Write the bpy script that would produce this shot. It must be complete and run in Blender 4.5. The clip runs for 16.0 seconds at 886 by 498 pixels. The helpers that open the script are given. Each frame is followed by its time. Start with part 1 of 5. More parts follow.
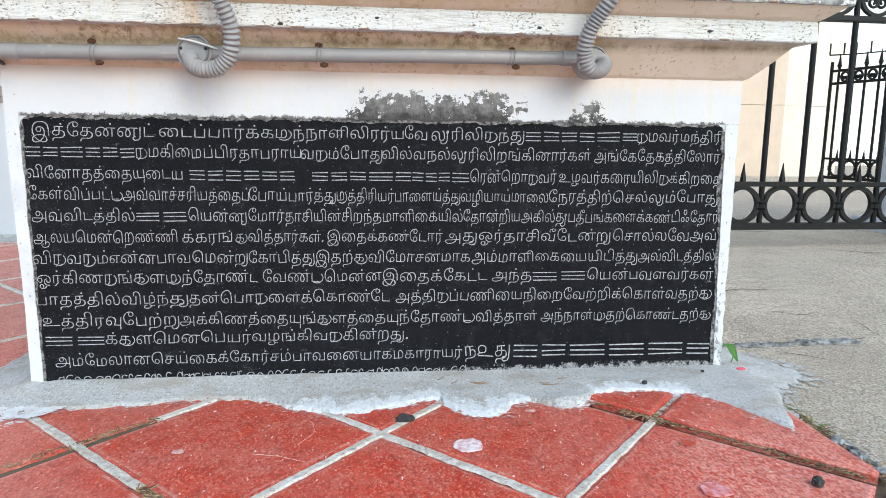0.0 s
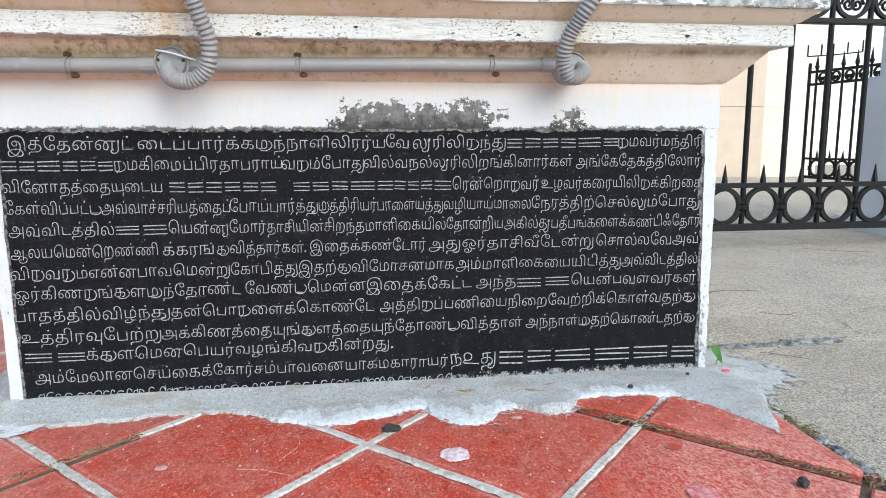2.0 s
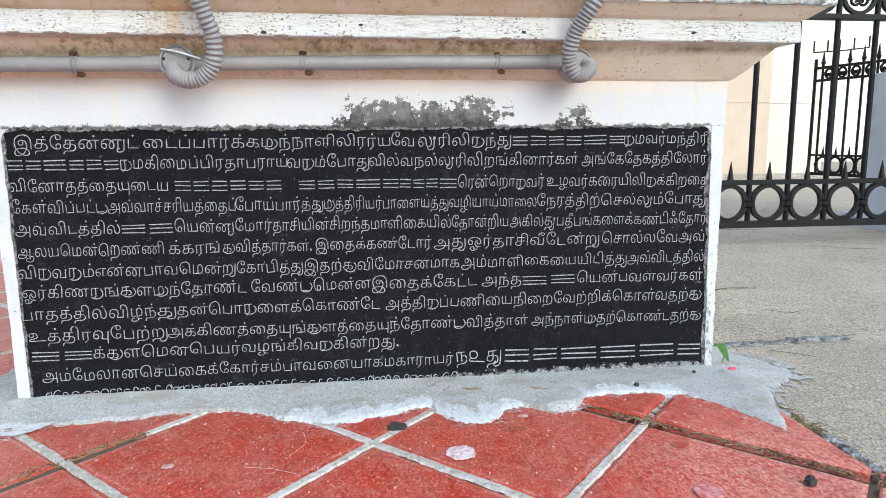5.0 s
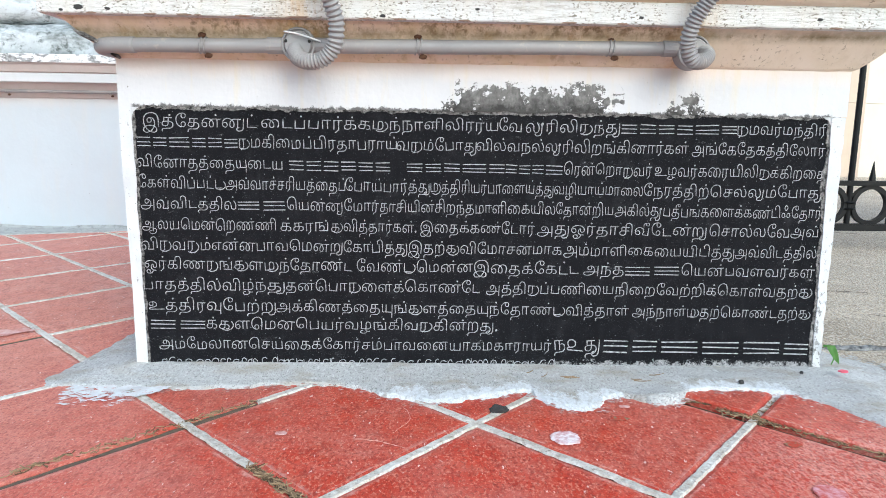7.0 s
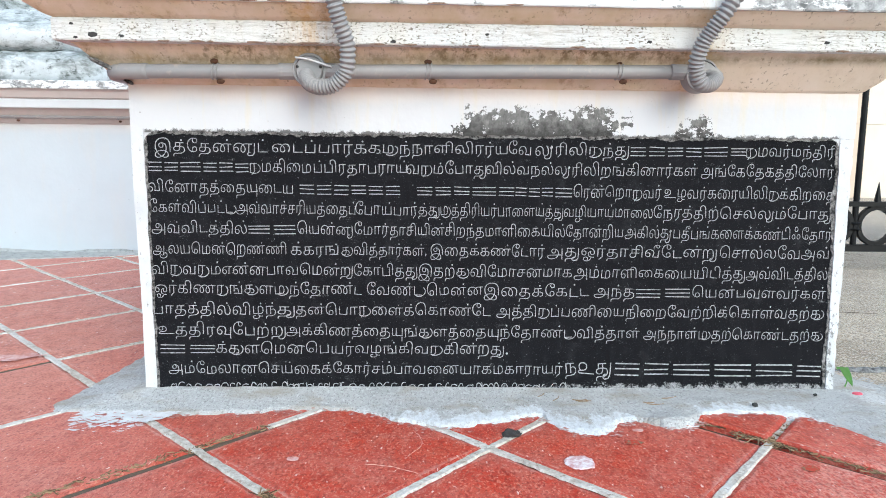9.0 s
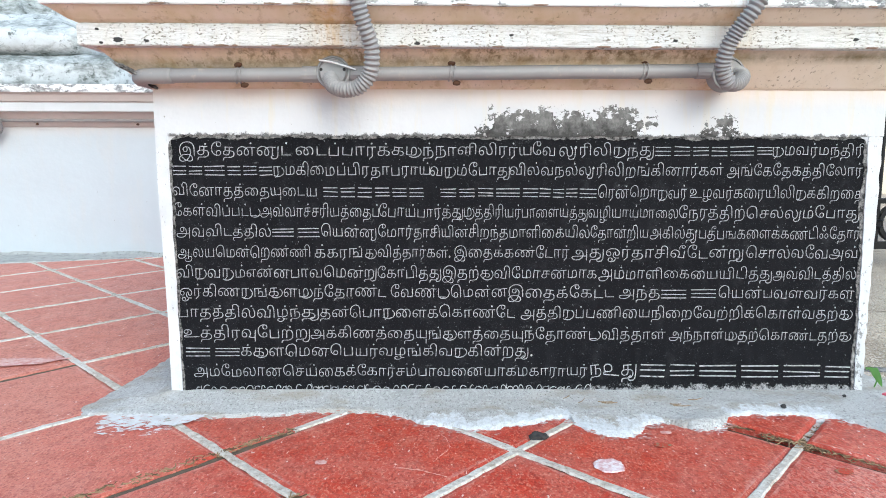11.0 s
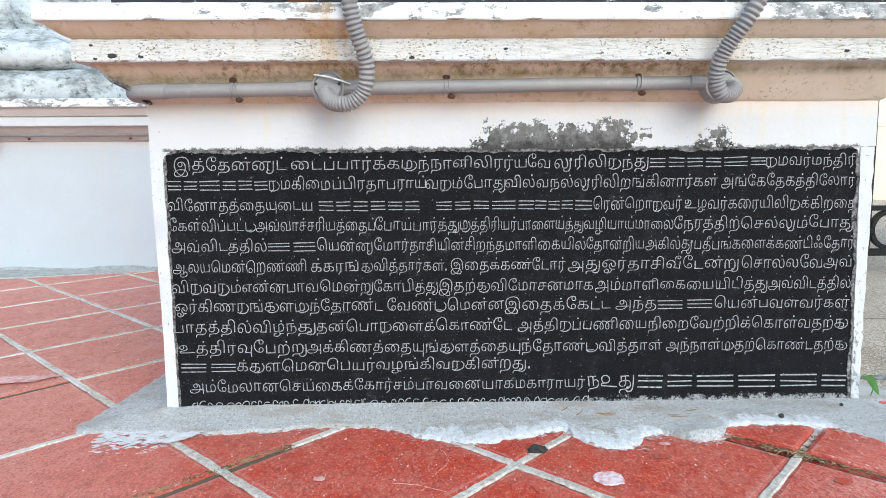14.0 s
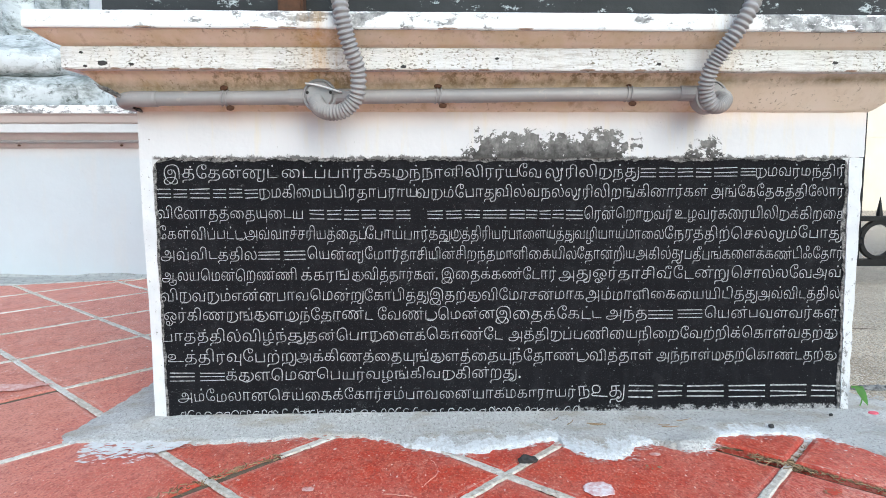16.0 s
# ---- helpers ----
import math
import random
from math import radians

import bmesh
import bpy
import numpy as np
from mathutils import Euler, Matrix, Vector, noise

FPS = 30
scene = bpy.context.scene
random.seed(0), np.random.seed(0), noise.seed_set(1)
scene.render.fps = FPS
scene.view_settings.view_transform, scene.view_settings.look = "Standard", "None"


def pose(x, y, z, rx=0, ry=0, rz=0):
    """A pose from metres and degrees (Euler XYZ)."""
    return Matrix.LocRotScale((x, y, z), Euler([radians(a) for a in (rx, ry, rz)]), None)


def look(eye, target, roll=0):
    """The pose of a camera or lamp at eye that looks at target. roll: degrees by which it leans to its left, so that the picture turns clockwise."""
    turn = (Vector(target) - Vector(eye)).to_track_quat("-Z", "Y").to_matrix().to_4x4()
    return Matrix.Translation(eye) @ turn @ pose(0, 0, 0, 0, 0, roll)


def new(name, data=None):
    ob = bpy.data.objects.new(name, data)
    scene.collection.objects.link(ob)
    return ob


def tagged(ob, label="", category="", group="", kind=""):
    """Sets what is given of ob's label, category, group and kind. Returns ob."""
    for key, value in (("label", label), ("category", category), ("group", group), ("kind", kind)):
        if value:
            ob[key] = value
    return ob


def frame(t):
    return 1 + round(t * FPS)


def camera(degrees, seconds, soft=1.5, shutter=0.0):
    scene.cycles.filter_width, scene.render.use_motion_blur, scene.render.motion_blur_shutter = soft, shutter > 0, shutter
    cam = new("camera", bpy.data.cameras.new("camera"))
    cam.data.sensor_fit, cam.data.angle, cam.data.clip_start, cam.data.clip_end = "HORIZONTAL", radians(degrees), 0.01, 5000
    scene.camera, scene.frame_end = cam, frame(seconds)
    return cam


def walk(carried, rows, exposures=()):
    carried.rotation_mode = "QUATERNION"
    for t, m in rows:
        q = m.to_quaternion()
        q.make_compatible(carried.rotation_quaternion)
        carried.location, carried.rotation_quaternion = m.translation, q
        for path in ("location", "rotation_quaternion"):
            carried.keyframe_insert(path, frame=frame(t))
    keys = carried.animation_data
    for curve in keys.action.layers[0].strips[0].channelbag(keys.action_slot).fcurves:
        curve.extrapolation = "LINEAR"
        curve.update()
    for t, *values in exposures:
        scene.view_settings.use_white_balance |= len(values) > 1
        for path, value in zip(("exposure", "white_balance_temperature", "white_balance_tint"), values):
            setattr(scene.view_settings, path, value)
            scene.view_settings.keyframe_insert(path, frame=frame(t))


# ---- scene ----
cam = camera(65.3, 16.0, soft=0.9)
PATH = [
    (0, (0.592, -1.303, 0.475), (0.825, 0.657, 0.153), 0.7),
    (0.5, (0.595, -1.304, 0.478), (0.829, 0.656, 0.159), 0.6),
    (1, (0.594, -1.303, 0.476), (0.847, 0.657, 0.172), 0.7),
    (1.5, (0.596, -1.301, 0.48), (0.861, 0.658, 0.174), 0.1),
    (2, (0.598, -1.3, 0.479), (0.87, 0.658, 0.173), -0.2),
    (2.5, (0.599, -1.3, 0.48), (0.876, 0.657, 0.173), 0.0),
    (3, (0.602, -1.3, 0.481), (0.883, 0.658, 0.182), -0.2),
    (5.5, (0.591, -1.298, 0.479), (0.829, 0.661, 0.156), -0.5),
    (6, (0.558, -1.299, 0.466), (0.707, 0.668, 0.133), 0.8),
    (6.5, (0.536, -1.297, 0.46), (0.646, 0.671, 0.12), 0.6),
    (7, (0.523, -1.302, 0.461), (0.596, 0.67, 0.134), 0.9),
    (7.5, (0.523, -1.301, 0.462), (0.586, 0.676, 0.167), 1.5),
    (8, (0.524, -1.301, 0.461), (0.59, 0.68, 0.191), 1.4),
    (8.5, (0.519, -1.299, 0.463), (0.58, 0.683, 0.201), 1.0),
    (9, (0.508, -1.301, 0.462), (0.574, 0.68, 0.199), 0.6),
    (9.5, (0.5, -1.3, 0.466), (0.553, 0.682, 0.201), 0.4),
    (10, (0.493, -1.298, 0.466), (0.53, 0.683, 0.198), 0.2),
    (12.5, (0.479, -1.295, 0.47), (0.514, 0.688, 0.216), 0.0),
    (13, (0.478, -1.295, 0.471), (0.515, 0.689, 0.224), -0.1),
    (13.5, (0.476, -1.294, 0.474), (0.523, 0.69, 0.228), -0.3),
    (14, (0.478, -1.294, 0.473), (0.532, 0.691, 0.234), -0.4),
    (14.5, (0.479, -1.293, 0.473), (0.536, 0.692, 0.237), -0.3),
    (15, (0.478, -1.293, 0.474), (0.537, 0.693, 0.251), -0.3),
    (15.5, (0.48, -1.293, 0.473), (0.546, 0.695, 0.257), -0.2),
    (16, (0.481, -1.292, 0.474), (0.557, 0.695, 0.259), -0.1),
]
walk(cam, [(t, look(eye, target, roll)) for t, eye, target, roll in PATH], [(0.0, 0.26, 5120, 0), (5.5, 0.26, 5120, 0), (7.0, 0.35, 5120, 0), (10.0, 0.35, 5120, 0), (16.0, 0.24, 5120, 0)])

# ---- sky, sun ----
world = bpy.data.worlds.new("world")
scene.world = world
world.use_nodes = True
wn = world.node_tree
bg = wn.nodes["Background"]
sky = wn.nodes.new("ShaderNodeTexSky")
sky.sky_type, sky.sun_disc = "NISHITA", False
sky.sun_elevation, sky.sun_rotation = radians(30), radians(159)
sky.air_density, sky.dust_density, sky.ozone_density = 1.0, 6.0, 1.0
wn.links.new(sky.outputs[0], bg.inputs[0])
bg.inputs[1].default_value = 0.15
sun = new("sun", bpy.data.lights.new("sun", "SUN"))
sun.data.energy, sun.data.angle, sun.data.color = 1.25, radians(175), (1.0, 0.985, 0.97)
sun.matrix_world = look((2.7, -6.0, 3.7), (0.4, 0.0, 0.2))


# ---- node helpers ----
def material(name, rough=0.8, metal=0.0):
    m = bpy.data.materials.new(name)
    m.use_nodes = True
    b = m.node_tree.nodes["Principled BSDF"]
    b.inputs["Roughness"].default_value, b.inputs["Metallic"].default_value = rough, metal
    return m, m.node_tree, b


def plug(nt, sock, value):
    if hasattr(value, "is_output"):
        nt.links.new(value, sock)
    elif isinstance(value, (tuple, list)):
        sock.default_value = (*value, 1.0) if len(value) == 3 and len(sock.default_value) == 4 else value
    else:
        sock.default_value = value


def place(nt, stretch=(1, 1, 1)):
    g = nt.nodes.new("ShaderNodeNewGeometry")
    m = nt.nodes.new("ShaderNodeMapping")
    m.inputs["Scale"].default_value = stretch
    nt.links.new(g.outputs["Position"], m.inputs["Vector"])
    return m.outputs[0]


def grain(nt, scale, detail=4.0, rough=0.55, stretch=(1, 1, 1), shift=0.0):
    n = nt.nodes.new("ShaderNodeTexNoise")
    n.noise_dimensions = "4D"
    n.inputs["W"].default_value = shift
    n.inputs["Scale"].default_value, n.inputs["Detail"].default_value, n.inputs["Roughness"].default_value = scale, detail, rough
    nt.links.new(place(nt, stretch), n.inputs["Vector"])
    return n.outputs["Fac"]


def step(nt, value, low, high):
    n = nt.nodes.new("ShaderNodeMapRange")
    n.inputs["From Min"].default_value, n.inputs["From Max"].default_value = low, high
    plug(nt, n.inputs["Value"], value)
    return n.outputs[0]


def calc(nt, op, a, b=0.0):
    n = nt.nodes.new("ShaderNodeMath")
    n.operation = op
    plug(nt, n.inputs[0], a)
    plug(nt, n.inputs[1], b)
    return n.outputs[0]


def mixed(nt, fac, a, b):
    n = nt.nodes.new("ShaderNodeMix")
    n.data_type = "RGBA"
    plug(nt, n.inputs["Factor"], fac)
    plug(nt, n.inputs["A"], a)
    plug(nt, n.inputs["B"], b)
    return n.outputs["Result"]


def axis(nt, which):
    s = nt.nodes.new("ShaderNodeSeparateXYZ")
    nt.links.new(place(nt), s.inputs[0])
    return s.outputs[which]


def relief(nt, b, height, strength=0.3, distance=0.002):
    n = nt.nodes.new("ShaderNodeBump")
    n.inputs["Strength"].default_value, n.inputs["Distance"].default_value = strength, distance
    plug(nt, n.inputs["Height"], height)
    nt.links.new(n.outputs[0], b.inputs["Normal"])


def chance(nt):
    return nt.nodes.new("ShaderNodeObjectInfo").outputs["Random"]


# ---- materials ----
def rust_run(nt, c, amount=0.9):
    """Rusty water has run down the cornice below the iron stub and by the second conduit."""
    x = axis(nt, 0)
    one = step(nt, calc(nt, "ABSOLUTE", calc(nt, "SUBTRACT", x, 0.318)), 0.055, 0.0)
    two = calc(nt, "MULTIPLY", step(nt, calc(nt, "ABSOLUTE", calc(nt, "SUBTRACT", x, 1.0)), 0.05, 0.0), 0.8)
    m = calc(nt, "MULTIPLY", calc(nt, "MAXIMUM", one, two), step(nt, grain(nt, 12, 6, 0.7, (5, 5, 0.8), 6.0), 0.38, 0.62))
    m = calc(nt, "MULTIPLY", m, step(nt, axis(nt, 1), 1.0, 0.5))
    c = mixed(nt, calc(nt, "MULTIPLY", m, amount), c, (0.55, 0.34, 0.12))
    return mixed(nt, calc(nt, "MULTIPLY", m, step(nt, grain(nt, 70, 5, 0.7), 0.54, 0.62)), c, (0.17, 0.08, 0.03))


def paint(name, colour, stain, stain_amount=0.5, chips=0.68, chip_colour=(0.2, 0.19, 0.18), streak=(9, 9, 1.2)):
    """Old limewash: broad unevenness, runs of dirt, dark specks and chips."""
    m, nt, b = material(name, 0.85)
    c = mixed(nt, step(nt, grain(nt, 5, 5), 0.35, 0.7), colour, [v * 0.88 for v in colour])
    runs = calc(nt, "MULTIPLY", step(nt, grain(nt, 3, 6, 0.65, streak), 0.48, 0.75), stain_amount)
    c = mixed(nt, runs, c, stain)
    specks = step(nt, grain(nt, 95, 3, 0.6, (1, 1, 0.7), 3.0), chips, chips + 0.03)
    c = mixed(nt, specks, c, chip_colour)
    nt.links.new(c, b.inputs["Base Color"])
    relief(nt, b, calc(nt, "ADD", grain(nt, 60, 5), calc(nt, "MULTIPLY", grain(nt, 12, 3), 2.0)), 0.35, 0.003)
    return m


PINK = (0.74, 0.61, 0.51)
pink_paint, nt, b = material("pink_limewash", 0.85)
turn = step(nt, calc(nt, "ADD", axis(nt, 0), calc(nt, "MULTIPLY", grain(nt, 5, 4), 0.3)), 0.95, 1.30)
c = mixed(nt, turn, PINK, (0.76, 0.66, 0.56))
c = mixed(nt, step(nt, grain(nt, 5, 5), 0.35, 0.7), c, mixed(nt, 0.5, c, (0.70, 0.58, 0.44)))
c = mixed(nt, calc(nt, "MULTIPLY", step(nt, grain(nt, 2.2, 6, 0.65, (9, 9, 3.0)), 0.38, 0.64), calc(nt, "SUBTRACT", 0.8, calc(nt, "MULTIPLY", turn, 0.55))), c, (0.62, 0.50, 0.31))
spots = calc(nt, "MULTIPLY", step(nt, grain(nt, 150, 4, 0.65, (1, 1, 0.6), 3.0), 0.575, 0.63), step(nt, grain(nt, 9, 5, 0.65, (2.2, 2.2, 0.5), 8.0), 0.48, 0.60))
gz = calc(nt, "ADD", axis(nt, 2), calc(nt, "MULTIPLY", axis(nt, 0), -0.012))
grime = calc(nt, "MULTIPLY", step(nt, calc(nt, "ABSOLUTE", calc(nt, "SUBTRACT", gz, 0.626)), 0.013, 0.0), step(nt, grain(nt, 16, 7, 0.75, (1, 1, 1), 9.0), 0.36, 0.62))
c = mixed(nt, grime, c, (0.23, 0.18, 0.10))
drip = calc(nt, "MULTIPLY", step(nt, grain(nt, 9, 6, 0.68, (4.0, 4.0, 0.5), 12.0), 0.54, 0.66), calc(nt, "SUBTRACT", 0.6, calc(nt, "MULTIPLY", turn, 0.45)))
c = mixed(nt, drip, c, (0.36, 0.24, 0.11))
mould = calc(nt, "MULTIPLY", step(nt, calc(nt, "ABSOLUTE", calc(nt, "SUBTRACT", gz, 0.636)), 0.022, 0.006), calc(nt, "MULTIPLY", step(nt, grain(nt, 75, 6, 0.75, (1.0, 1.0, 0.45), 51.0), 0.47, 0.58), step(nt, grain(nt, 6, 5, 0.7, (1, 1, 0.4), 52.0), 0.36, 0.56)))
mould = calc(nt, "MULTIPLY", mould, step(nt, axis(nt, 0), 1.06, 0.96))
c = mixed(nt, calc(nt, "MULTIPLY", mould, 0.85), c, (0.17, 0.12, 0.055))
c = rust_run(nt, mixed(nt, calc(nt, "MULTIPLY", spots, 0.7), c, (0.20, 0.14, 0.08)))
nt.links.new(c, b.inputs["Base Color"])
relief(nt, b, calc(nt, "ADD", grain(nt, 60, 5), calc(nt, "MULTIPLY", grain(nt, 12, 3), 2.0)), 0.35, 0.003)
fascia_paint, nt, b = material("white_fascia_paint", 0.85)
c = mixed(nt, step(nt, grain(nt, 5, 5), 0.35, 0.7), (0.67, 0.68, 0.695), (0.69, 0.68, 0.655))
c = mixed(nt, calc(nt, "MULTIPLY", step(nt, grain(nt, 3.0, 6, 0.65, (9, 9, 1.5)), 0.46, 0.72), 0.40), c, (0.64, 0.57, 0.44))
lines = calc(nt, "MULTIPLY", step(nt, grain(nt, 42, 6, 0.75, (0.7, 1.0, 7.0), 3.0), 0.50, 0.60), step(nt, grain(nt, 4, 5, 0.7, (1, 1, 2), 18.0), 0.36, 0.54))
c = mixed(nt, calc(nt, "MULTIPLY", lines, 0.8), c, (0.42, 0.40, 0.37))
spots = calc(nt, "MULTIPLY", step(nt, grain(nt, 200, 4, 0.65, (0.8, 1, 1.4), 3.0), 0.545, 0.60), step(nt, grain(nt, 9, 5, 0.65, (2.2, 2.2, 0.5), 8.0), 0.42, 0.54))
c = rust_run(nt, mixed(nt, spots, c, (0.20, 0.18, 0.145)), 0.7)
nt.links.new(c, b.inputs["Base Color"])
relief(nt, b, calc(nt, "ADD", grain(nt, 60, 5), calc(nt, "MULTIPLY", grain(nt, 30, 4, 0.6, (1, 1, 16), 3.0), 2.0)), 0.4, 0.003)
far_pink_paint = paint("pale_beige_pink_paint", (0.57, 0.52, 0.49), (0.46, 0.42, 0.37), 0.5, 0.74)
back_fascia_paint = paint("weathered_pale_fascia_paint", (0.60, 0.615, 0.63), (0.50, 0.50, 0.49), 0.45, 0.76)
# bluish white wall; the shade on it is put into a darker base colour
shaded_wall_paint, nt, b = material("shaded_blue_white_paint", 0.85)
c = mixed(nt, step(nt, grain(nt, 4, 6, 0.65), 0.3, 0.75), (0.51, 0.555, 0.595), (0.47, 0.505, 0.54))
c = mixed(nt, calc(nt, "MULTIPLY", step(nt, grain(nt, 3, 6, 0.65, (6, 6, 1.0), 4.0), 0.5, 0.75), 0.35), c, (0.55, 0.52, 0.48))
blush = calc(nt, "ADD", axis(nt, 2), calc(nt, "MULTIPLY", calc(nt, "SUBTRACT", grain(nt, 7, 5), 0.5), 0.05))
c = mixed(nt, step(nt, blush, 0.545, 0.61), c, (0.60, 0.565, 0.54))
dots = calc(nt, "MULTIPLY", step(nt, grain(nt, 48, 3, 0.6, (1, 1, 1), 37.0), 0.70, 0.72), step(nt, axis(nt, 2), 0.40, 0.25))
c = mixed(nt, dots, c, (0.20, 0.20, 0.20))
nt.links.new(c, b.inputs["Base Color"])
relief(nt, b, grain(nt, 50, 5), 0.3, 0.003)
skirting_cement = paint("mouldy_cement_skirting", (0.40, 0.41, 0.40), (0.13, 0.135, 0.125), 0.9, 0.62)
# cream plaster twice: shade put into the first colour, sunlight into the second
shaded_cream = paint("shaded_cream_wall", (0.66, 0.54, 0.42), (0.52, 0.42, 0.32), 0.3, 0.8)
sunlit_cream = paint("sunlit_cream_wall", (0.82, 0.74, 0.62), (0.70, 0.61, 0.49), 0.25, 0.8)
grey_pillar_paint = paint("grey_white_pillar_paint", (0.66, 0.66, 0.68), (0.5, 0.5, 0.5), 0.3, 0.78)
bright_paint = paint("bright_white_wall_paint", (0.88, 0.86, 0.81), (0.75, 0.70, 0.62), 0.2, 0.85)

# main wall: white, pink below the cornice, peeled to grey cement over the slab
wall_paint, nt, b = material("white_pink_plaster", 0.85)
wz, wx = axis(nt, 2), axis(nt, 0)
c = mixed(nt, step(nt, grain(nt, 4, 5), 0.3, 0.75), (0.63, 0.63, 0.645), (0.565, 0.565, 0.58))
blend = calc(nt, "ADD", wz, calc(nt, "MULTIPLY", calc(nt, "SUBTRACT", grain(nt, 9, 4), 0.5), 0.04))
c = mixed(nt, step(nt, blend, 0.555, 0.598), c, (0.78, 0.67, 0.59))
runs = calc(nt, "MULTIPLY", step(nt, grain(nt, 4, 6, 0.65, (10, 10, 1.0), 2.0), 0.53, 0.78), 0.55)
c = mixed(nt, runs, c, (0.66, 0.56, 0.34))
reach = calc(nt, "MULTIPLY", step(nt, wx, 0.545, 0.61), step(nt, wx, 0.94, 0.84))
spill = calc(nt, "MULTIPLY", step(nt, calc(nt, "ABSOLUTE", calc(nt, "SUBTRACT", wx, 1.022)), 0.066, 0.015), 0.76)
reach = calc(nt, "MAXIMUM", reach, spill)
rise_up = step(nt, calc(nt, "ADD", wz, calc(nt, "MULTIPLY", calc(nt, "SUBTRACT", grain(nt, 11, 3, 0.5, (1, 1, 1), 61.0), 0.5), 0.05)), 0.572, 0.530)
bare = calc(nt, "ADD", calc(nt, "MULTIPLY", calc(nt, "MULTIPLY", reach, rise_up), 0.62), calc(nt, "ADD", calc(nt, "MULTIPLY", calc(nt, "SUBTRACT", grain(nt, 34, 8, 0.70, (1.0, 1, 1.25)), 0.5), 2.0), calc(nt, "MULTIPLY", calc(nt, "SUBTRACT", grain(nt, 110, 5, 0.7, (1, 1, 1), 44.0), 0.5), 0.75)))
bare = step(nt, calc(nt, "MULTIPLY", bare, step(nt, reach, 0.0, 0.05)), 0.385, 0.40)
old = mixed(nt, step(nt, grain(nt, 46, 7, 0.78, (1.4, 1, 0.8), 4.0), 0.36, 0.64), (0.06, 0.058, 0.055), (0.24, 0.235, 0.228))
soot = step(nt, calc(nt, "ADD", wz, calc(nt, "MULTIPLY", calc(nt, "SUBTRACT", grain(nt, 30, 7, 0.75, (1, 1, 1), 16.0), 0.5), 0.11)), 0.530, 0.505)
c = mixed(nt, bare, c, mixed(nt, soot, old, (0.030, 0.029, 0.027)))
fleck = calc(nt, "MULTIPLY", step(nt, wz, 0.585, 0.545), step(nt, grain(nt, 62, 3, 0.6, (1, 1, 1), 25.0), 0.715, 0.725))
c = mixed(nt, calc(nt, "MULTIPLY", fleck, step(nt, wx, 0.45, 0.6)), c, (0.10, 0.10, 0.095))
seam = step(nt, calc(nt, "ADD", wz, calc(nt, "MULTIPLY", calc(nt, "SUBTRACT", grain(nt, 60, 8, 0.78, (1, 1, 1), 33.0), 0.5), 0.042)), 0.5080, 0.5050)
seam = calc(nt, "MULTIPLY", seam, calc(nt, "MULTIPLY", step(nt, wx, -0.002, 0.004), step(nt, wx, 1.304, 1.298)))
c = mixed(nt, calc(nt, "MULTIPLY", seam, 0.85), c, (0.06, 0.058, 0.055))
c = mixed(nt, step(nt, grain(nt, 85, 3, 0.6, (1, 1, 1), 5.0), 0.70, 0.73), c, (0.2, 0.18, 0.17))
nt.links.new(c, b.inputs["Base Color"])
relief(nt, b, calc(nt, "ADD", calc(nt, "MULTIPLY", bare, -1.5), calc(nt, "ADD", grain(nt, 70, 5), calc(nt, "MULTIPLY", grain(nt, 14, 3), 2.0))), 0.4, 0.003)

# flaking white edge of the wall beside the slab, worn to cement in places
edge_paint, nt, b = material("flaking_white_edge_paint", 0.85)
c = mixed(nt, step(nt, grain(nt, 12, 6, 0.7), 0.35, 0.65), (0.66, 0.67, 0.69), (0.55, 0.56, 0.58))
ez, ex = axis(nt, 2), axis(nt, 0)
peel = calc(nt, "ADD", grain(nt, 75, 7, 0.75, (1.2, 1, 0.8), 13.0), calc(nt, "MULTIPLY", step(nt, ez, 0.42, 0.0), calc(nt, "MULTIPLY", step(nt, ex, 0.6, 0.9), 0.09)))
c = mixed(nt, step(nt, peel, 0.61, 0.625), c, mixed(nt, step(nt, grain(nt, 90, 5, 0.7), 0.35, 0.65), (0.13, 0.13, 0.13), (0.42, 0.42, 0.42)))
c = mixed(nt, step(nt, grain(nt, 150, 4, 0.7, (1, 1, 1), 3.0), 0.64, 0.68), c, (0.16, 0.16, 0.16))
nt.links.new(c, b.inputs["Base Color"])
relief(nt, b, calc(nt, "ADD", grain(nt, 60, 6, 0.7), calc(nt, "MULTIPLY", step(nt, peel, 0.61, 0.625), -0.8)), 0.6, 0.003)

# ledge band: white, flaked to grey
def flaked_paint(name, x0, x1, worn=0.0):
    m, nt, b = material(name, 0.8)
    c = mixed(nt, step(nt, grain(nt, 6, 5), 0.3, 0.7), (0.76, 0.765, 0.78), (0.69, 0.69, 0.69))
    drift = calc(nt, "ADD", calc(nt, "MULTIPLY", grain(nt, 2.2, 2), 0.35), calc(nt, "ADD", calc(nt, "MULTIPLY", step(nt, axis(nt, 0), x0, x1), 0.16), worn))
    flake = step(nt, calc(nt, "ADD", grain(nt, 30, 7, 0.74, (0.6, 1, 1.4), 1.0), drift), 0.765, 0.785)
    c = mixed(nt, flake, c, mixed(nt, step(nt, grain(nt, 60, 4, 0.7), 0.35, 0.65), (0.13, 0.13, 0.13), (0.50, 0.50, 0.50)))
    c = mixed(nt, calc(nt, "MULTIPLY", step(nt, grain(nt, 55, 6, 0.75, (0.8, 1, 1.6), 22.0), 0.63, 0.66), 0.8), c, (0.17, 0.165, 0.15))
    c = rust_run(nt, c, 0.6)
    nt.links.new(c, b.inputs["Base Color"])
    relief(nt, b, calc(nt, "SUBTRACT", grain(nt, 50, 4), flake), 0.5, 0.002)
    return m


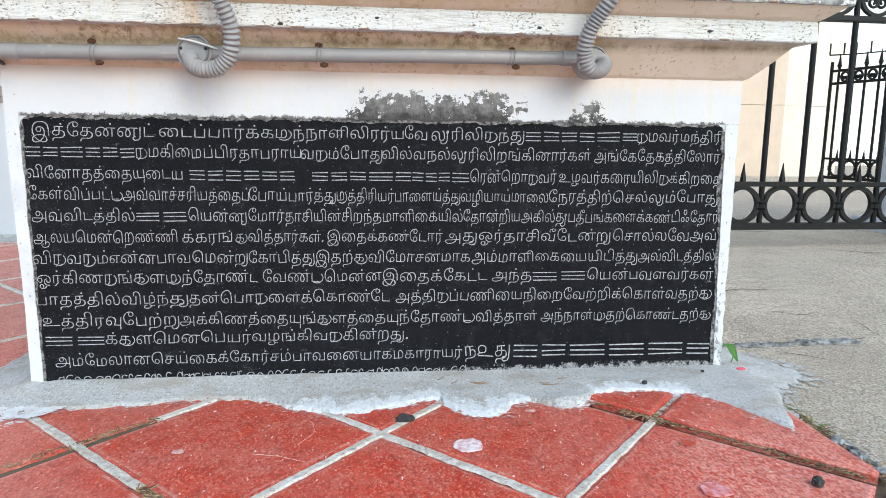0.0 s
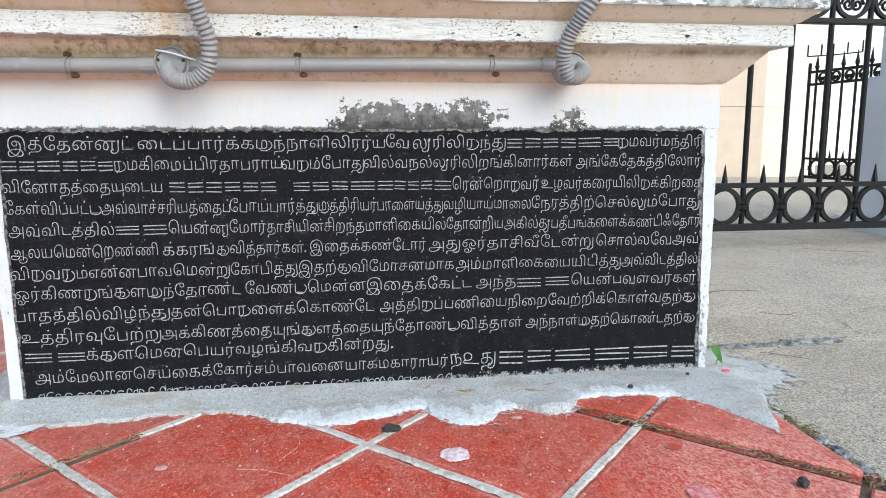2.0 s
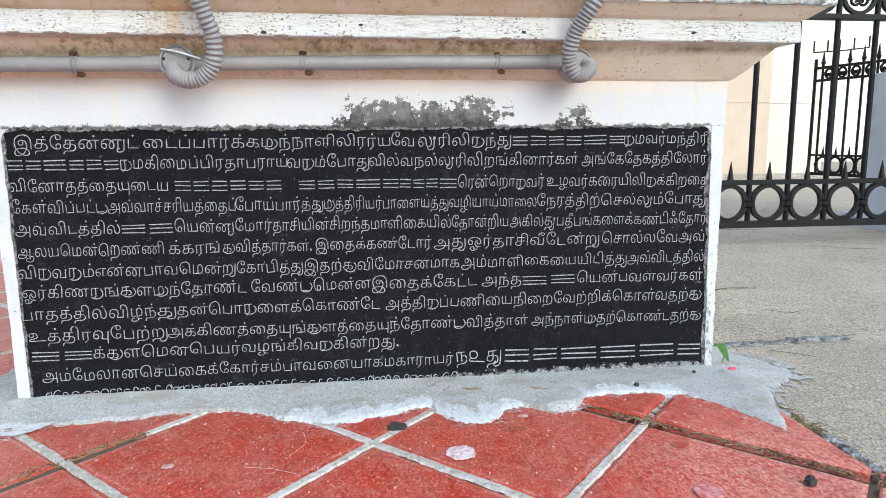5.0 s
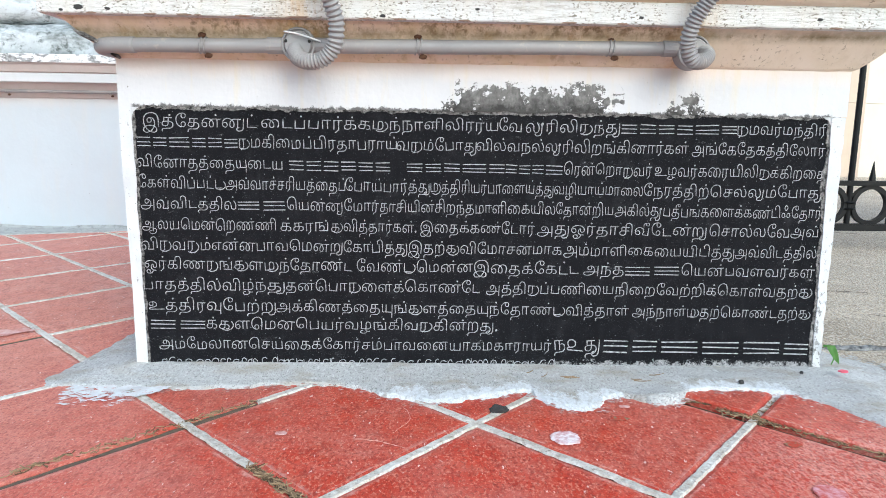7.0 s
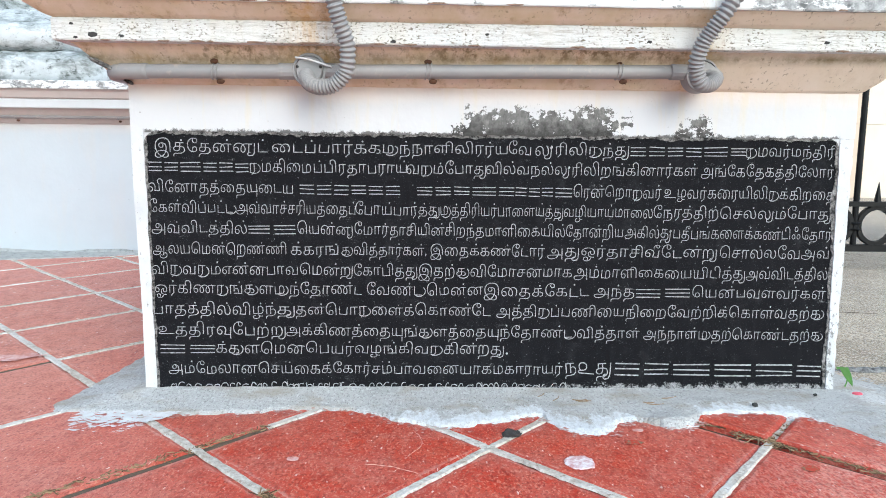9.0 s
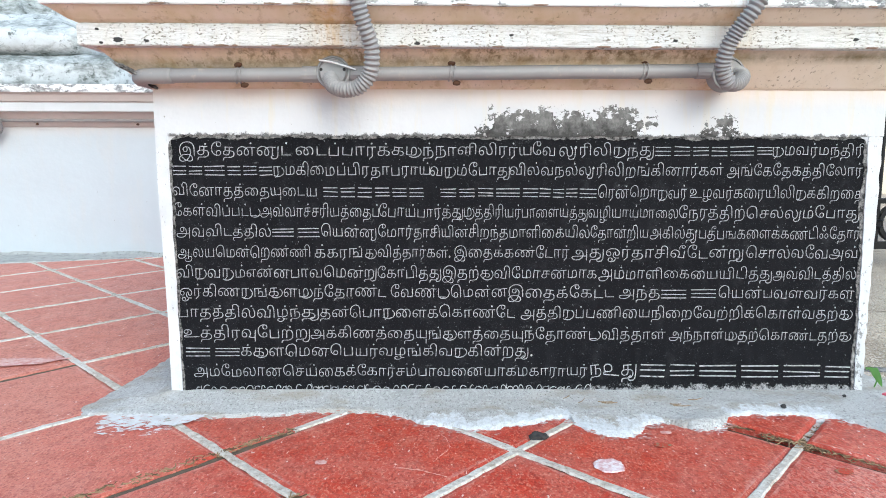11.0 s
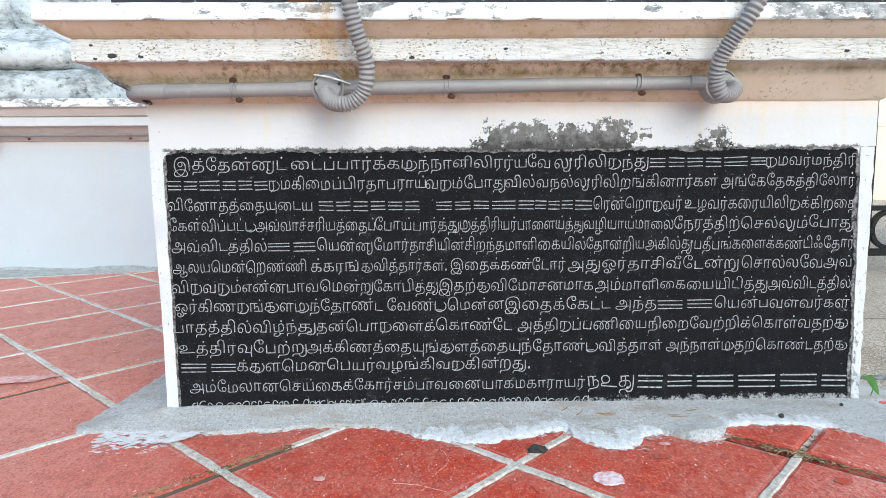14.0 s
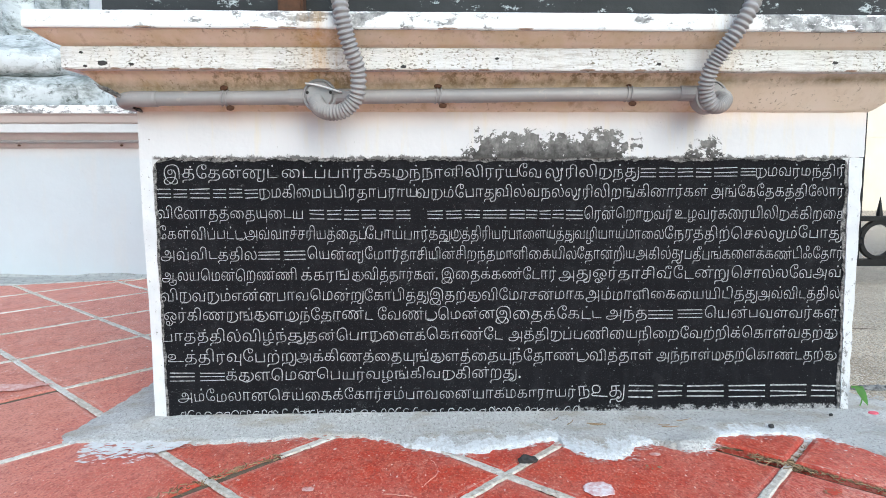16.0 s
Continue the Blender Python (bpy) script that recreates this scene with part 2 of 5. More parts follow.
ledge_paint = flaked_paint("flaked_white_ledge_paint", 0.55, 1.45)
back_ledge_paint = flaked_paint("mouldy_white_ledge_paint", 5.0, 6.0, 0.07)

# black slab
slab_stone, nt, b = material("black_slab_stone", 0.8)
b.inputs["Specular IOR Level"].default_value = 0.12
c = mixed(nt, step(nt, grain(nt, 7, 6, 0.65), 0.3, 0.75), (0.0045, 0.0045, 0.006), (0.009, 0.009, 0.011))
c = mixed(nt, calc(nt, "MULTIPLY", step(nt, grain(nt, 5, 5, 0.6, (12, 12, 1.5)), 0.52, 0.8), 0.22), c, (0.040, 0.041, 0.046))
c = mixed(nt, calc(nt, "MULTIPLY", step(nt, grain(nt, 420, 3, 0.7), 0.58, 0.72), 0.42), c, (0.10, 0.10, 0.11))
c = mixed(nt, calc(nt, "MULTIPLY", step(nt, grain(nt, 34, 8, 0.8, (0.6, 1, 1.6), 15.0), 0.60, 0.68), step(nt, grain(nt, 300, 3, 0.7, (1, 1, 1), 4.0), 0.48, 0.58)), c, (0.22, 0.22, 0.225))
c = mixed(nt, step(nt, grain(nt, 260, 2, 0.55), 0.675, 0.72), c, (0.26, 0.26, 0.27))
c = mixed(nt, calc(nt, "MULTIPLY", step(nt, grain(nt, 28, 7, 0.75, (1, 1, 1), 8.0), 0.54, 0.72), 0.38), c, (0.05, 0.05, 0.055))
low = calc(nt, "ADD", step(nt, axis(nt, 2), 0.040, 0.010), calc(nt, "MULTIPLY", calc(nt, "SUBTRACT", grain(nt, 55, 7, 0.78), 0.5), 2.4))
low = calc(nt, "ADD", low, calc(nt, "MULTIPLY", step(nt, axis(nt, 0), 0.62, 0.85), 0.30))
c = mixed(nt, step(nt, low, 0.92, 1.08), c, mixed(nt, step(nt, grain(nt, 180, 5, 0.75), 0.36, 0.60), (0.10, 0.10, 0.105), (0.36, 0.36, 0.365)))
nt.links.new(c, b.inputs["Base Color"])
relief(nt, b, calc(nt, "ADD", grain(nt, 180, 4), calc(nt, "MULTIPLY", grain(nt, 25, 3), 2.0)), 0.35, 0.0015)

letter_paint, nt, b = material("chalky_letter_paint", 0.9)
c = mixed(nt, step(nt, grain(nt, 150, 5, 0.75), 0.35, 0.60), (0.06, 0.06, 0.065), (0.51, 0.51, 0.52))
nt.links.new(mixed(nt, step(nt, grain(nt, 9, 4), 0.35, 0.6), mixed(nt, step(nt, grain(nt, 260, 4, 0.75, (1, 1, 1), 6.0), 0.39, 0.55), (0.11, 0.11, 0.115), (0.46, 0.46, 0.47)), c), b.inputs["Base Color"])

rough_plaster, nt, b = material("broken_plaster_edge", 0.95)
c = mixed(nt, step(nt, grain(nt, 95, 7, 0.75), 0.42, 0.62), (0.014, 0.014, 0.014), (0.34, 0.33, 0.32))
nt.links.new(c, b.inputs["Base Color"])
relief(nt, b, grain(nt, 120, 5), 0.6, 0.004)

# red floor tile
tile_red, nt, b = material("worn_red_cement_tile", 0.45)
c = mixed(nt, step(nt, grain(nt, 7, 7, 0.65), 0.3, 0.7), (0.60, 0.053, 0.021), (0.44, 0.040, 0.019))
c = mixed(nt, calc(nt, "MULTIPLY", chance(nt), 0.3), c, (0.50, 0.085, 0.042))
c = mixed(nt, calc(nt, "MULTIPLY", step(nt, grain(nt, 22, 8, 0.75, (1, 1, 1), 7.0), 0.48, 0.68), 0.55), c, (0.60, 0.22, 0.145))
c = mixed(nt, calc(nt, "MULTIPLY", step(nt, grain(nt, 6, 8, 0.75, (1, 1, 1), 14.0), 0.45, 0.66), 0.45), c, (0.56, 0.29, 0.24))
# pale sky sheen put into the colour, growing towards the left
sky_sheen = calc(nt, "MULTIPLY", step(nt, calc(nt, "ADD", axis(nt, 0), calc(nt, "MULTIPLY", calc(nt, "SUBTRACT", grain(nt, 5, 6, 0.7, (1, 1, 1), 31.0), 0.5), 0.7)), 0.26, -0.30), 0.72)
c = mixed(nt, sky_sheen, c, (0.60, 0.27, 0.20))
scour = calc(nt, "MULTIPLY", calc(nt, "MULTIPLY", step(nt, axis(nt, 0), 0.92, 1.10), step(nt, axis(nt, 1), -0.24, -0.34)), step(nt, grain(nt, 170, 4, 0.7, (1, 0.62, 1), 21.0), 0.44, 0.56))
c = mixed(nt, calc(nt, "MULTIPLY", scour, 0.8), c, (0.74, 0.36, 0.29))
c = mixed(nt, calc(nt, "MULTIPLY", step(nt, grain(nt, 240, 3, 0.65, (1, 0.62, 1)), 0.53, 0.60), 0.65), c, (0.68, 0.30, 0.21))
c = mixed(nt, calc(nt, "MULTIPLY", step(nt, grain(nt, 210, 3, 0.65, (1, 0.62, 1), 5.0), 0.52, 0.62), 0.6), c, (0.20, 0.022, 0.014))
c = mixed(nt, step(nt, grain(nt, 120, 3, 0.55, (1, 0.5, 1), 12.0), 0.655, 0.69), c, (0.78, 0.62, 0.57))
c = mixed(nt, calc(nt, "MULTIPLY", step(nt, grain(nt, 26, 6, 0.75, (1, 1, 1), 9.0), 0.665, 0.70), 0.75), c, (0.70, 0.52, 0.46))
c = mixed(nt, calc(nt, "MULTIPLY", step(nt, grain(nt, 19, 6, 0.75, (1, 1, 1), 4.0), 0.68, 0.74), 0.7), c, (0.27, 0.19, 0.13))
uv = nt.nodes.new("ShaderNodeUVMap")
sep = nt.nodes.new("ShaderNodeSeparateXYZ")
nt.links.new(uv.outputs[0], sep.inputs[0])
worn = calc(nt, "ADD", calc(nt, "MULTIPLY", sep.outputs[1], 0.75), calc(nt, "MULTIPLY", calc(nt, "SUBTRACT", grain(nt, 26, 7, 0.75, (1, 1, 1), 2.0), 0.5), 2.2))
c = mixed(nt, calc(nt, "MULTIPLY", step(nt, worn, 0.55, 0.85), 0.7), c, (0.64, 0.36, 0.30))
c = mixed(nt, calc(nt, "MULTIPLY", step(nt, grain(nt, 42, 7, 0.8, (1, 0.6, 1), 17.0), 0.50, 0.62), 0.50), c, (0.25, 0.022, 0.014))
nt.links.new(c, b.inputs["Base Color"])
nt.links.new(calc(nt, "ADD", 0.30, calc(nt, "MULTIPLY", grain(nt, 14, 5), 0.35)), b.inputs["Roughness"])
relief(nt, b, calc(nt, "ADD", grain(nt, 260, 3), calc(nt, "MULTIPLY", grain(nt, 34, 5), 2.5)), 0.4, 0.002)

mortar, nt, b = material("pale_joint_mortar", 0.95)
c = mixed(nt, step(nt, grain(nt, 70, 6, 0.7), 0.36, 0.64), (0.38, 0.33, 0.26), (0.70, 0.67, 0.61))
c = mixed(nt, calc(nt, "MULTIPLY", step(nt, grain(nt, 6, 3), 0.48, 0.68), 0.8), c, (0.74, 0.73, 0.70))
c = mixed(nt, calc(nt, "MULTIPLY", step(nt, grain(nt, 120, 5, 0.75, (1, 1, 1), 9.0), 0.56, 0.64), 0.75), c, (0.26, 0.19, 0.14))
nt.links.new(c, b.inputs["Base Color"])
relief(nt, b, grain(nt, 140, 5), 0.9, 0.005)

soil, nt, b = material("dark_joint_soil", 0.95)
nt.links.new(mixed(nt, grain(nt, 90, 5), (0.05, 0.038, 0.028), (0.20, 0.15, 0.10)), b.inputs["Base Color"])
relief(nt, b, grain(nt, 150, 5), 0.8, 0.004)

# cement apron; its rim is splashed with limewash
cement, nt, b = material("grey_cement_apron", 0.9)
uv = nt.nodes.new("ShaderNodeUVMap")
sep = nt.nodes.new("ShaderNodeSeparateXYZ")
nt.links.new(uv.outputs[0], sep.inputs[0])
c = mixed(nt, step(nt, grain(nt, 7, 6, 0.65), 0.3, 0.72), (0.55, 0.545, 0.53), (0.42, 0.415, 0.40))
c = mixed(nt, calc(nt, "MULTIPLY", step(nt, grain(nt, 6, 7, 0.7, (1, 2, 1), 5.0), 0.54, 0.68), 0.45), c, (0.24, 0.235, 0.215))
c = mixed(nt, calc(nt, "MULTIPLY", step(nt, grain(nt, 230, 4, 0.75, (1, 0.62, 1)), 0.53, 0.61), 0.62), c, (0.19, 0.185, 0.175))
c = mixed(nt, calc(nt, "MULTIPLY", step(nt, grain(nt, 38, 7, 0.78, (1, 0.5, 1), 29.0), 0.52, 0.62), 0.5), c, (0.50, 0.50, 0.49))
c = mixed(nt, calc(nt, "MULTIPLY", step(nt, grain(nt, 160, 3, 0.7, (1, 0.62, 1), 7.0), 0.54, 0.62), 0.6), c, (0.66, 0.66, 0.65))
c = mixed(nt, calc(nt, "MULTIPLY", step(nt, grain(nt, 11, 5, 0.6, (1, 1.6, 1), 23.0), 0.50, 0.64), 0.6), c, (0.34, 0.29, 0.22))
c = mixed(nt, calc(nt, "MULTIPLY", step(nt, grain(nt, 320, 3, 0.7, (1, 0.62, 1), 88.0), 0.60, 0.66), 0.8), c, (0.12, 0.115, 0.105))
ax = calc(nt, "ADD", axis(nt, 0), calc(nt, "MULTIPLY", calc(nt, "SUBTRACT", grain(nt, 14, 5, 0.65, (1, 1, 1), 71.0), 0.5), 0.16))
zone = calc(nt, "MAXIMUM", calc(nt, "MULTIPLY", step(nt, ax, 0.44, 0.50), step(nt, ax, 0.92, 0.87)), calc(nt, "MULTIPLY", step(nt, ax, 0.98, 1.02), step(nt, ax, 1.26, 1.20)))
zone = calc(nt, "ADD", calc(nt, "MULTIPLY", zone, 0.46), calc(nt, "MULTIPLY", calc(nt, "SUBTRACT", grain(nt, 26, 8, 0.78, (1, 0.6, 1)), 0.5), 1.5))
wash = step(nt, calc(nt, "ADD", sep.outputs[1], zone), 1.10, 1.18)
c = mixed(nt, calc(nt, "MULTIPLY", wash, step(nt, grain(nt, 150, 5, 0.75, (1, 0.45, 1)), 0.30, 0.56)), c, (0.70, 0.715, 0.73))
nt.links.new(c, b.inputs["Base Color"])
relief(nt, b, calc(nt, "ADD", grain(nt, 130, 5), calc(nt, "MULTIPLY", grain(nt, 30, 7, 0.7), 0.8)), 0.9, 0.005)

wash_paint, nt, b = material("splashed_limewash", 0.9)
nt.links.new(mixed(nt, step(nt, grain(nt, 60, 5, 0.7), 0.35, 0.65), (0.68, 0.65, 0.64), (0.80, 0.81, 0.82)), b.inputs["Base Color"])

flagstone, nt, b = material("worn_granite_flagstone", 0.85)
c = mixed(nt, step(nt, grain(nt, 3, 6, 0.6), 0.3, 0.72), (0.76, 0.645, 0.485), (0.60, 0.50, 0.37))
c = mixed(nt, calc(nt, "MULTIPLY", step(nt, grain(nt, 5, 7, 0.7, (1, 1, 1), 6.0), 0.48, 0.7), 0.55), c, (0.34, 0.275, 0.19))
c = mixed(nt, calc(nt, "MULTIPLY", step(nt, grain(nt, 2.0, 5, 0.65, (1, 1, 1), 41.0), 0.42, 0.66), 0.45), c, (0.30, 0.235, 0.165))
c = mixed(nt, calc(nt, "MULTIPLY", step(nt, grain(nt, 150, 5, 0.8, (1, 0.62, 1)), 0.51, 0.60), 0.8), c, (0.13, 0.105, 0.08))
c = mixed(nt, step(nt, grain(nt, 120, 5, 0.8, (1, 0.62, 1), 3.0), 0.53, 0.61), c, (0.76, 0.69, 0.58))
c = mixed(nt, calc(nt, "MULTIPLY", step(nt, grain(nt, 22, 7, 0.8, (1, 1, 1), 11.0), 0.58, 0.66), 0.75), c, (0.15, 0.135, 0.115))
c = mixed(nt, calc(nt, "MULTIPLY", step(nt, grain(nt, 300, 3, 0.7, (1, 0.62, 1), 19.0), 0.50, 0.58), 0.80), c, (0.15, 0.12, 0.09))
c = mixed(nt, calc(nt, "MULTIPLY", step(nt, grain(nt, 260, 3, 0.7, (1, 0.62, 1), 27.0), 0.53, 0.60), 0.9), c, (0.84, 0.79, 0.71))
c = mixed(nt, calc(nt, "MULTIPLY", chance(nt), 0.2), c, (0.40, 0.33, 0.25))
nt.links.new(c, b.inputs["Base Color"])
relief(nt, b, calc(nt, "ADD", grain(nt, 120, 5, 0.8, (1, 0.5, 1)), calc(nt, "MULTIPLY", grain(nt, 18, 5), 3.0)), 1.0, 0.009)

earth, nt, b = material("dry_earth", 0.95)
nt.links.new(mixed(nt, grain(nt, 1.5, 7), (0.30, 0.25, 0.19), (0.40, 0.35, 0.28)), b.inputs["Base Color"])
relief(nt, b, grain(nt, 40, 5), 0.5, 0.01)

iron, nt, b = material("black_painted_iron", 0.5)
b.inputs["Specular IOR Level"].default_value = 0.25
nt.links.new(mixed(nt, step(nt, grain(nt, 20, 5), 0.45, 0.7), (0.004, 0.004, 0.005), (0.010, 0.010, 0.010)), b.inputs["Base Color"])
relief(nt, b, grain(nt, 60, 4), 0.3, 0.002)

conduit, nt, b = material("grey_pvc_conduit", 0.45)
c = mixed(nt, step(nt, grain(nt, 8, 5), 0.35, 0.7), (0.245, 0.24, 0.245), (0.32, 0.305, 0.30))
nt.links.new(mixed(nt, step(nt, grain(nt, 40, 5, 0.7), 0.56, 0.75), c, (0.43, 0.38, 0.33)), b.inputs["Base Color"])
relief(nt, b, grain(nt, 50, 3), 0.15, 0.001)

rust, nt, b = material("rusty_iron", 0.85, 0.2)
nt.links.new(mixed(nt, grain(nt, 90, 5), (0.030, 0.017, 0.011), (0.13, 0.058, 0.026)), b.inputs["Base Color"])

moss_stone, nt, b = material("mouldy_white_stone", 0.9)
c = mixed(nt, step(nt, grain(nt, 9, 6, 0.65), 0.35, 0.7), (0.60, 0.63, 0.65), (0.45, 0.475, 0.48))
c = mixed(nt, step(nt, grain(nt, 5, 8, 0.72, (1, 1, 2.2), 6.0), 0.46, 0.62), c, (0.15, 0.165, 0.155))
c = mixed(nt, step(nt, grain(nt, 26, 6, 0.75, (1, 1, 1), 2.0), 0.55, 0.66), c, (0.07, 0.08, 0.07))
nt.links.new(c, b.inputs["Base Color"])
relief(nt, b, grain(nt, 30, 6), 0.5, 0.006)

black_coping, nt, b = material("mouldy_black_paint", 0.7)
c = mixed(nt, step(nt, grain(nt, 8, 5), 0.4, 0.7), (0.007, 0.008, 0.009), (0.02, 0.022, 0.024))
nt.links.new(mixed(nt, step(nt, grain(nt, 34, 7, 0.75, (0.7, 1, 1)), 0.58, 0.63), c, (0.42, 0.45, 0.46)), b.inputs["Base Color"])
relief(nt, b, grain(nt, 70, 5), 0.4, 0.003)

straw, nt, b = material("dry_straw", 0.9)
isl = nt.nodes.new("ShaderNodeNewGeometry").outputs["Random Per Island"]
nt.links.new(mixed(nt, isl, (0.09, 0.055, 0.028), (0.42, 0.30, 0.17)), b.inputs["Base Color"])

leaf_green, nt, b = material("fresh_green_leaf", 0.5)
nt.links.new(mixed(nt, grain(nt, 60, 4), (0.07, 0.22, 0.03), (0.17, 0.36, 0.06)), b.inputs["Base Color"])
grass_green, nt, b = material("dry_green_grass", 0.7)
isl = nt.nodes.new("ShaderNodeNewGeometry").outputs["Random Per Island"]
nt.links.new(mixed(nt, isl, (0.10, 0.14, 0.03), (0.34, 0.30, 0.14)), b.inputs["Base Color"])
dark_cement, nt, b = material("dark_rough_cement", 0.95)
nt.links.new(mixed(nt, step(nt, grain(nt, 60, 6, 0.75), 0.38, 0.62), (0.035, 0.035, 0.036), (0.36, 0.36, 0.36)), b.inputs["Base Color"])
relief(nt, b, grain(nt, 90, 5), 0.8, 0.006)
hairline, nt, b = material("grey_hairline", 0.9)
nt.links.new(mixed(nt, grain(nt, 90, 4), (0.50, 0.49, 0.50), (0.66, 0.65, 0.66)), b.inputs["Base Color"])
chipped, nt, b = material("chipped_plaster", 0.95)
nt.links.new(mixed(nt, grain(nt, 150, 4), (0.10, 0.06, 0.04), (0.36, 0.26, 0.19)), b.inputs["Base Color"])
petal_red, nt, b = material("pink_petal", 0.6)
nt.links.new(mixed(nt, grain(nt, 80, 4), (0.62, 0.06, 0.12), (0.70, 0.16, 0.20)), b.inputs["Base Color"])
dark_pebble, nt, b = material("dark_pebble_stone", 0.8)
nt.links.new(mixed(nt, grain(nt, 120, 5), (0.012, 0.012, 0.013), (0.06, 0.058, 0.055)), b.inputs["Base Color"])
relief(nt, b, grain(nt, 150, 4), 0.6, 0.003)
dirt_crust, nt, b = material("grey_brown_dirt_crust", 0.95)
nt.links.new(mixed(nt, step(nt, grain(nt, 160, 5, 0.75), 0.48, 0.57), (0.46, 0.055, 0.028), (0.25, 0.17, 0.10)), b.inputs["Base Color"])
scratch_mark, nt, b = material("pale_scratch", 0.8)
nt.links.new(mixed(nt, grain(nt, 90, 4), (0.60, 0.28, 0.22), (0.74, 0.52, 0.46)), b.inputs["Base Color"])
lime_trace, nt, b = material("pale_lime_trace", 0.9)
nt.links.new(mixed(nt, step(nt, grain(nt, 70, 6, 0.75), 0.40, 0.60), (0.55, 0.24, 0.20), (0.70, 0.50, 0.46)), b.inputs["Base Color"])
faint_spot, nt, b = material("faint_pink_splash", 0.8)
nt.links.new(mixed(nt, step(nt, grain(nt, 80, 6, 0.75), 0.40, 0.66), (0.50, 0.09, 0.07), (0.70, 0.42, 0.45)), b.inputs["Base Color"])
cement_bits, nt, b = material("thin_cement_smear", 0.95)
nt.links.new(mixed(nt, step(nt, grain(nt, 150, 6, 0.75), 0.38, 0.62), (0.36, 0.345, 0.32), (0.58, 0.575, 0.56)), b.inputs["Base Color"])
residue, nt, b = material("pale_cement_residue", 0.9)
isl = nt.nodes.new("ShaderNodeNewGeometry").outputs["Random Per Island"]
c = mixed(nt, isl, (0.52, 0.30, 0.25), (0.72, 0.70, 0.69))
nt.links.new(mixed(nt, step(nt, grain(nt, 140, 5, 0.75), 0.40, 0.60), (0.46, 0.20, 0.16), c), b.inputs["Base Color"])
spot_paint, nt, b = material("pinkish_white_splash", 0.85)
nt.links.new(mixed(nt, step(nt, grain(nt, 90, 6, 0.7), 0.34, 0.6), (0.55, 0.25, 0.24), (0.80, 0.74, 0.75)), b.inputs["Base Color"])


# ---- mesh helpers ----
def solid(name, bm, mat, parent=None, label="", smooth=False):
    me = bpy.data.meshes.new(name)
    bm.to_mesh(me)
    bm.free()
    me.materials.append(mat)
    if smooth:
        me.polygons.foreach_set("use_smooth", [True] * len(me.polygons))
    ob = new(name, me)
    if parent is not None:
        ob.parent = parent
    return tagged(ob, label) if label else ob


def part(name, bm, mat, parent, label="", smooth=False):
    return solid(name, bm, mat, parent, label, smooth)


def thing(name, at, label, category, group="", kind=""):
    e = new(name)
    e.empty_display_size = 0.05
    e.location = at
    return tagged(e, label, category, group, kind)


def keep_world(ob):
    """Meshes are written in world places: undo the parent's shift."""
    p, shift = ob.parent, Vector()
    while p is not None:
        if p.type == "EMPTY":
            shift += p.location
        p = p.parent
    ob.location = -shift if ob.parent is not None and ob.parent.type == "EMPTY" else (0, 0, 0)
    return ob


def box(bm, x0, x1, y0, y1, z0, z1, bevel=0.0):
    r = bmesh.ops.create_cube(bm, size=1.0, matrix=Matrix.Translation(((x0 + x1) / 2, (y0 + y1) / 2, (z0 + z1) / 2)) @ Matrix.Diagonal((x1 - x0, y1 - y0, z1 - z0, 1)))
    if bevel:
        es = list({e for v in r["verts"] for e in v.link_edges})
        bmesh.ops.bevel(bm, geom=es, offset=bevel, segments=2, affect="EDGES")
    return bm


def tube(bm, points, radius, sides=10, caps=True):
    """A round bar along points; radius a number or a function of 0..1."""
    pts = [Vector(p) for p in points]
    rings = []
    up = Vector((0.13, 0.21, 0.97)).normalized()
    for i, p in enumerate(pts):
        d = (pts[min(i + 1, len(pts) - 1)] - pts[max(i - 1, 0)]).normalized()
        a = d.cross(up)
        if a.length < 0.1:
            a = d.cross(Vector((1, 0, 0)))
        a.normalize()
        up = a.cross(d).normalized()
        r = radius(i / (len(pts) - 1)) if callable(radius) else radius
        rings.append([bm.verts.new(p + a * (r * math.cos(k * math.tau / sides)) + up * (r * math.sin(k * math.tau / sides))) for k in range(sides)])
    for q, s in zip(rings, rings[1:]):
        for k in range(sides):
            bm.faces.new((q[k], q[(k + 1) % sides], s[(k + 1) % sides], s[k]))
    if caps:
        bm.faces.new(rings[0][::-1])
        bm.faces.new(rings[-1])
    return bm


def smooth_path(keys, n):
    """Catmull-Rom through keys."""
    k = [Vector(p) for p in keys]
    k = [2 * k[0] - k[1], *k, 2 * k[-1] - k[-2]]
    out = []
    for i in range(n + 1):
        u = i / n * (len(k) - 3)
        j = min(int(u), len(k) - 4)
        f = u - j
        a, b0, c0, d = k[j:j + 4]
        out.append(0.5 * (2 * b0 + (c0 - a) * f + (2 * a - 5 * b0 + 4 * c0 - d) * f * f + (3 * b0 - a - 3 * c0 + d) * f ** 3))
    return out


def wob(x, y=0.0, z=0.0, scale=10.0):
    return noise.noise(Vector((x * scale + 3.1, y * scale + 1.7, z * scale + 5.3)))


def rise(y):
    """The floor climbs gently towards the back."""
    return 0.011 * max(0.0, y)


# ---- ground ----
bm = bmesh.new()
bmesh.ops.create_grid(bm, x_segments=40, y_segments=40, size=300)
for v in bm.verts:
    v.co.z = -0.03
tagged(solid("ground", bm, earth), "dry brown earth reaching to the horizon", "ground", kind="structure")


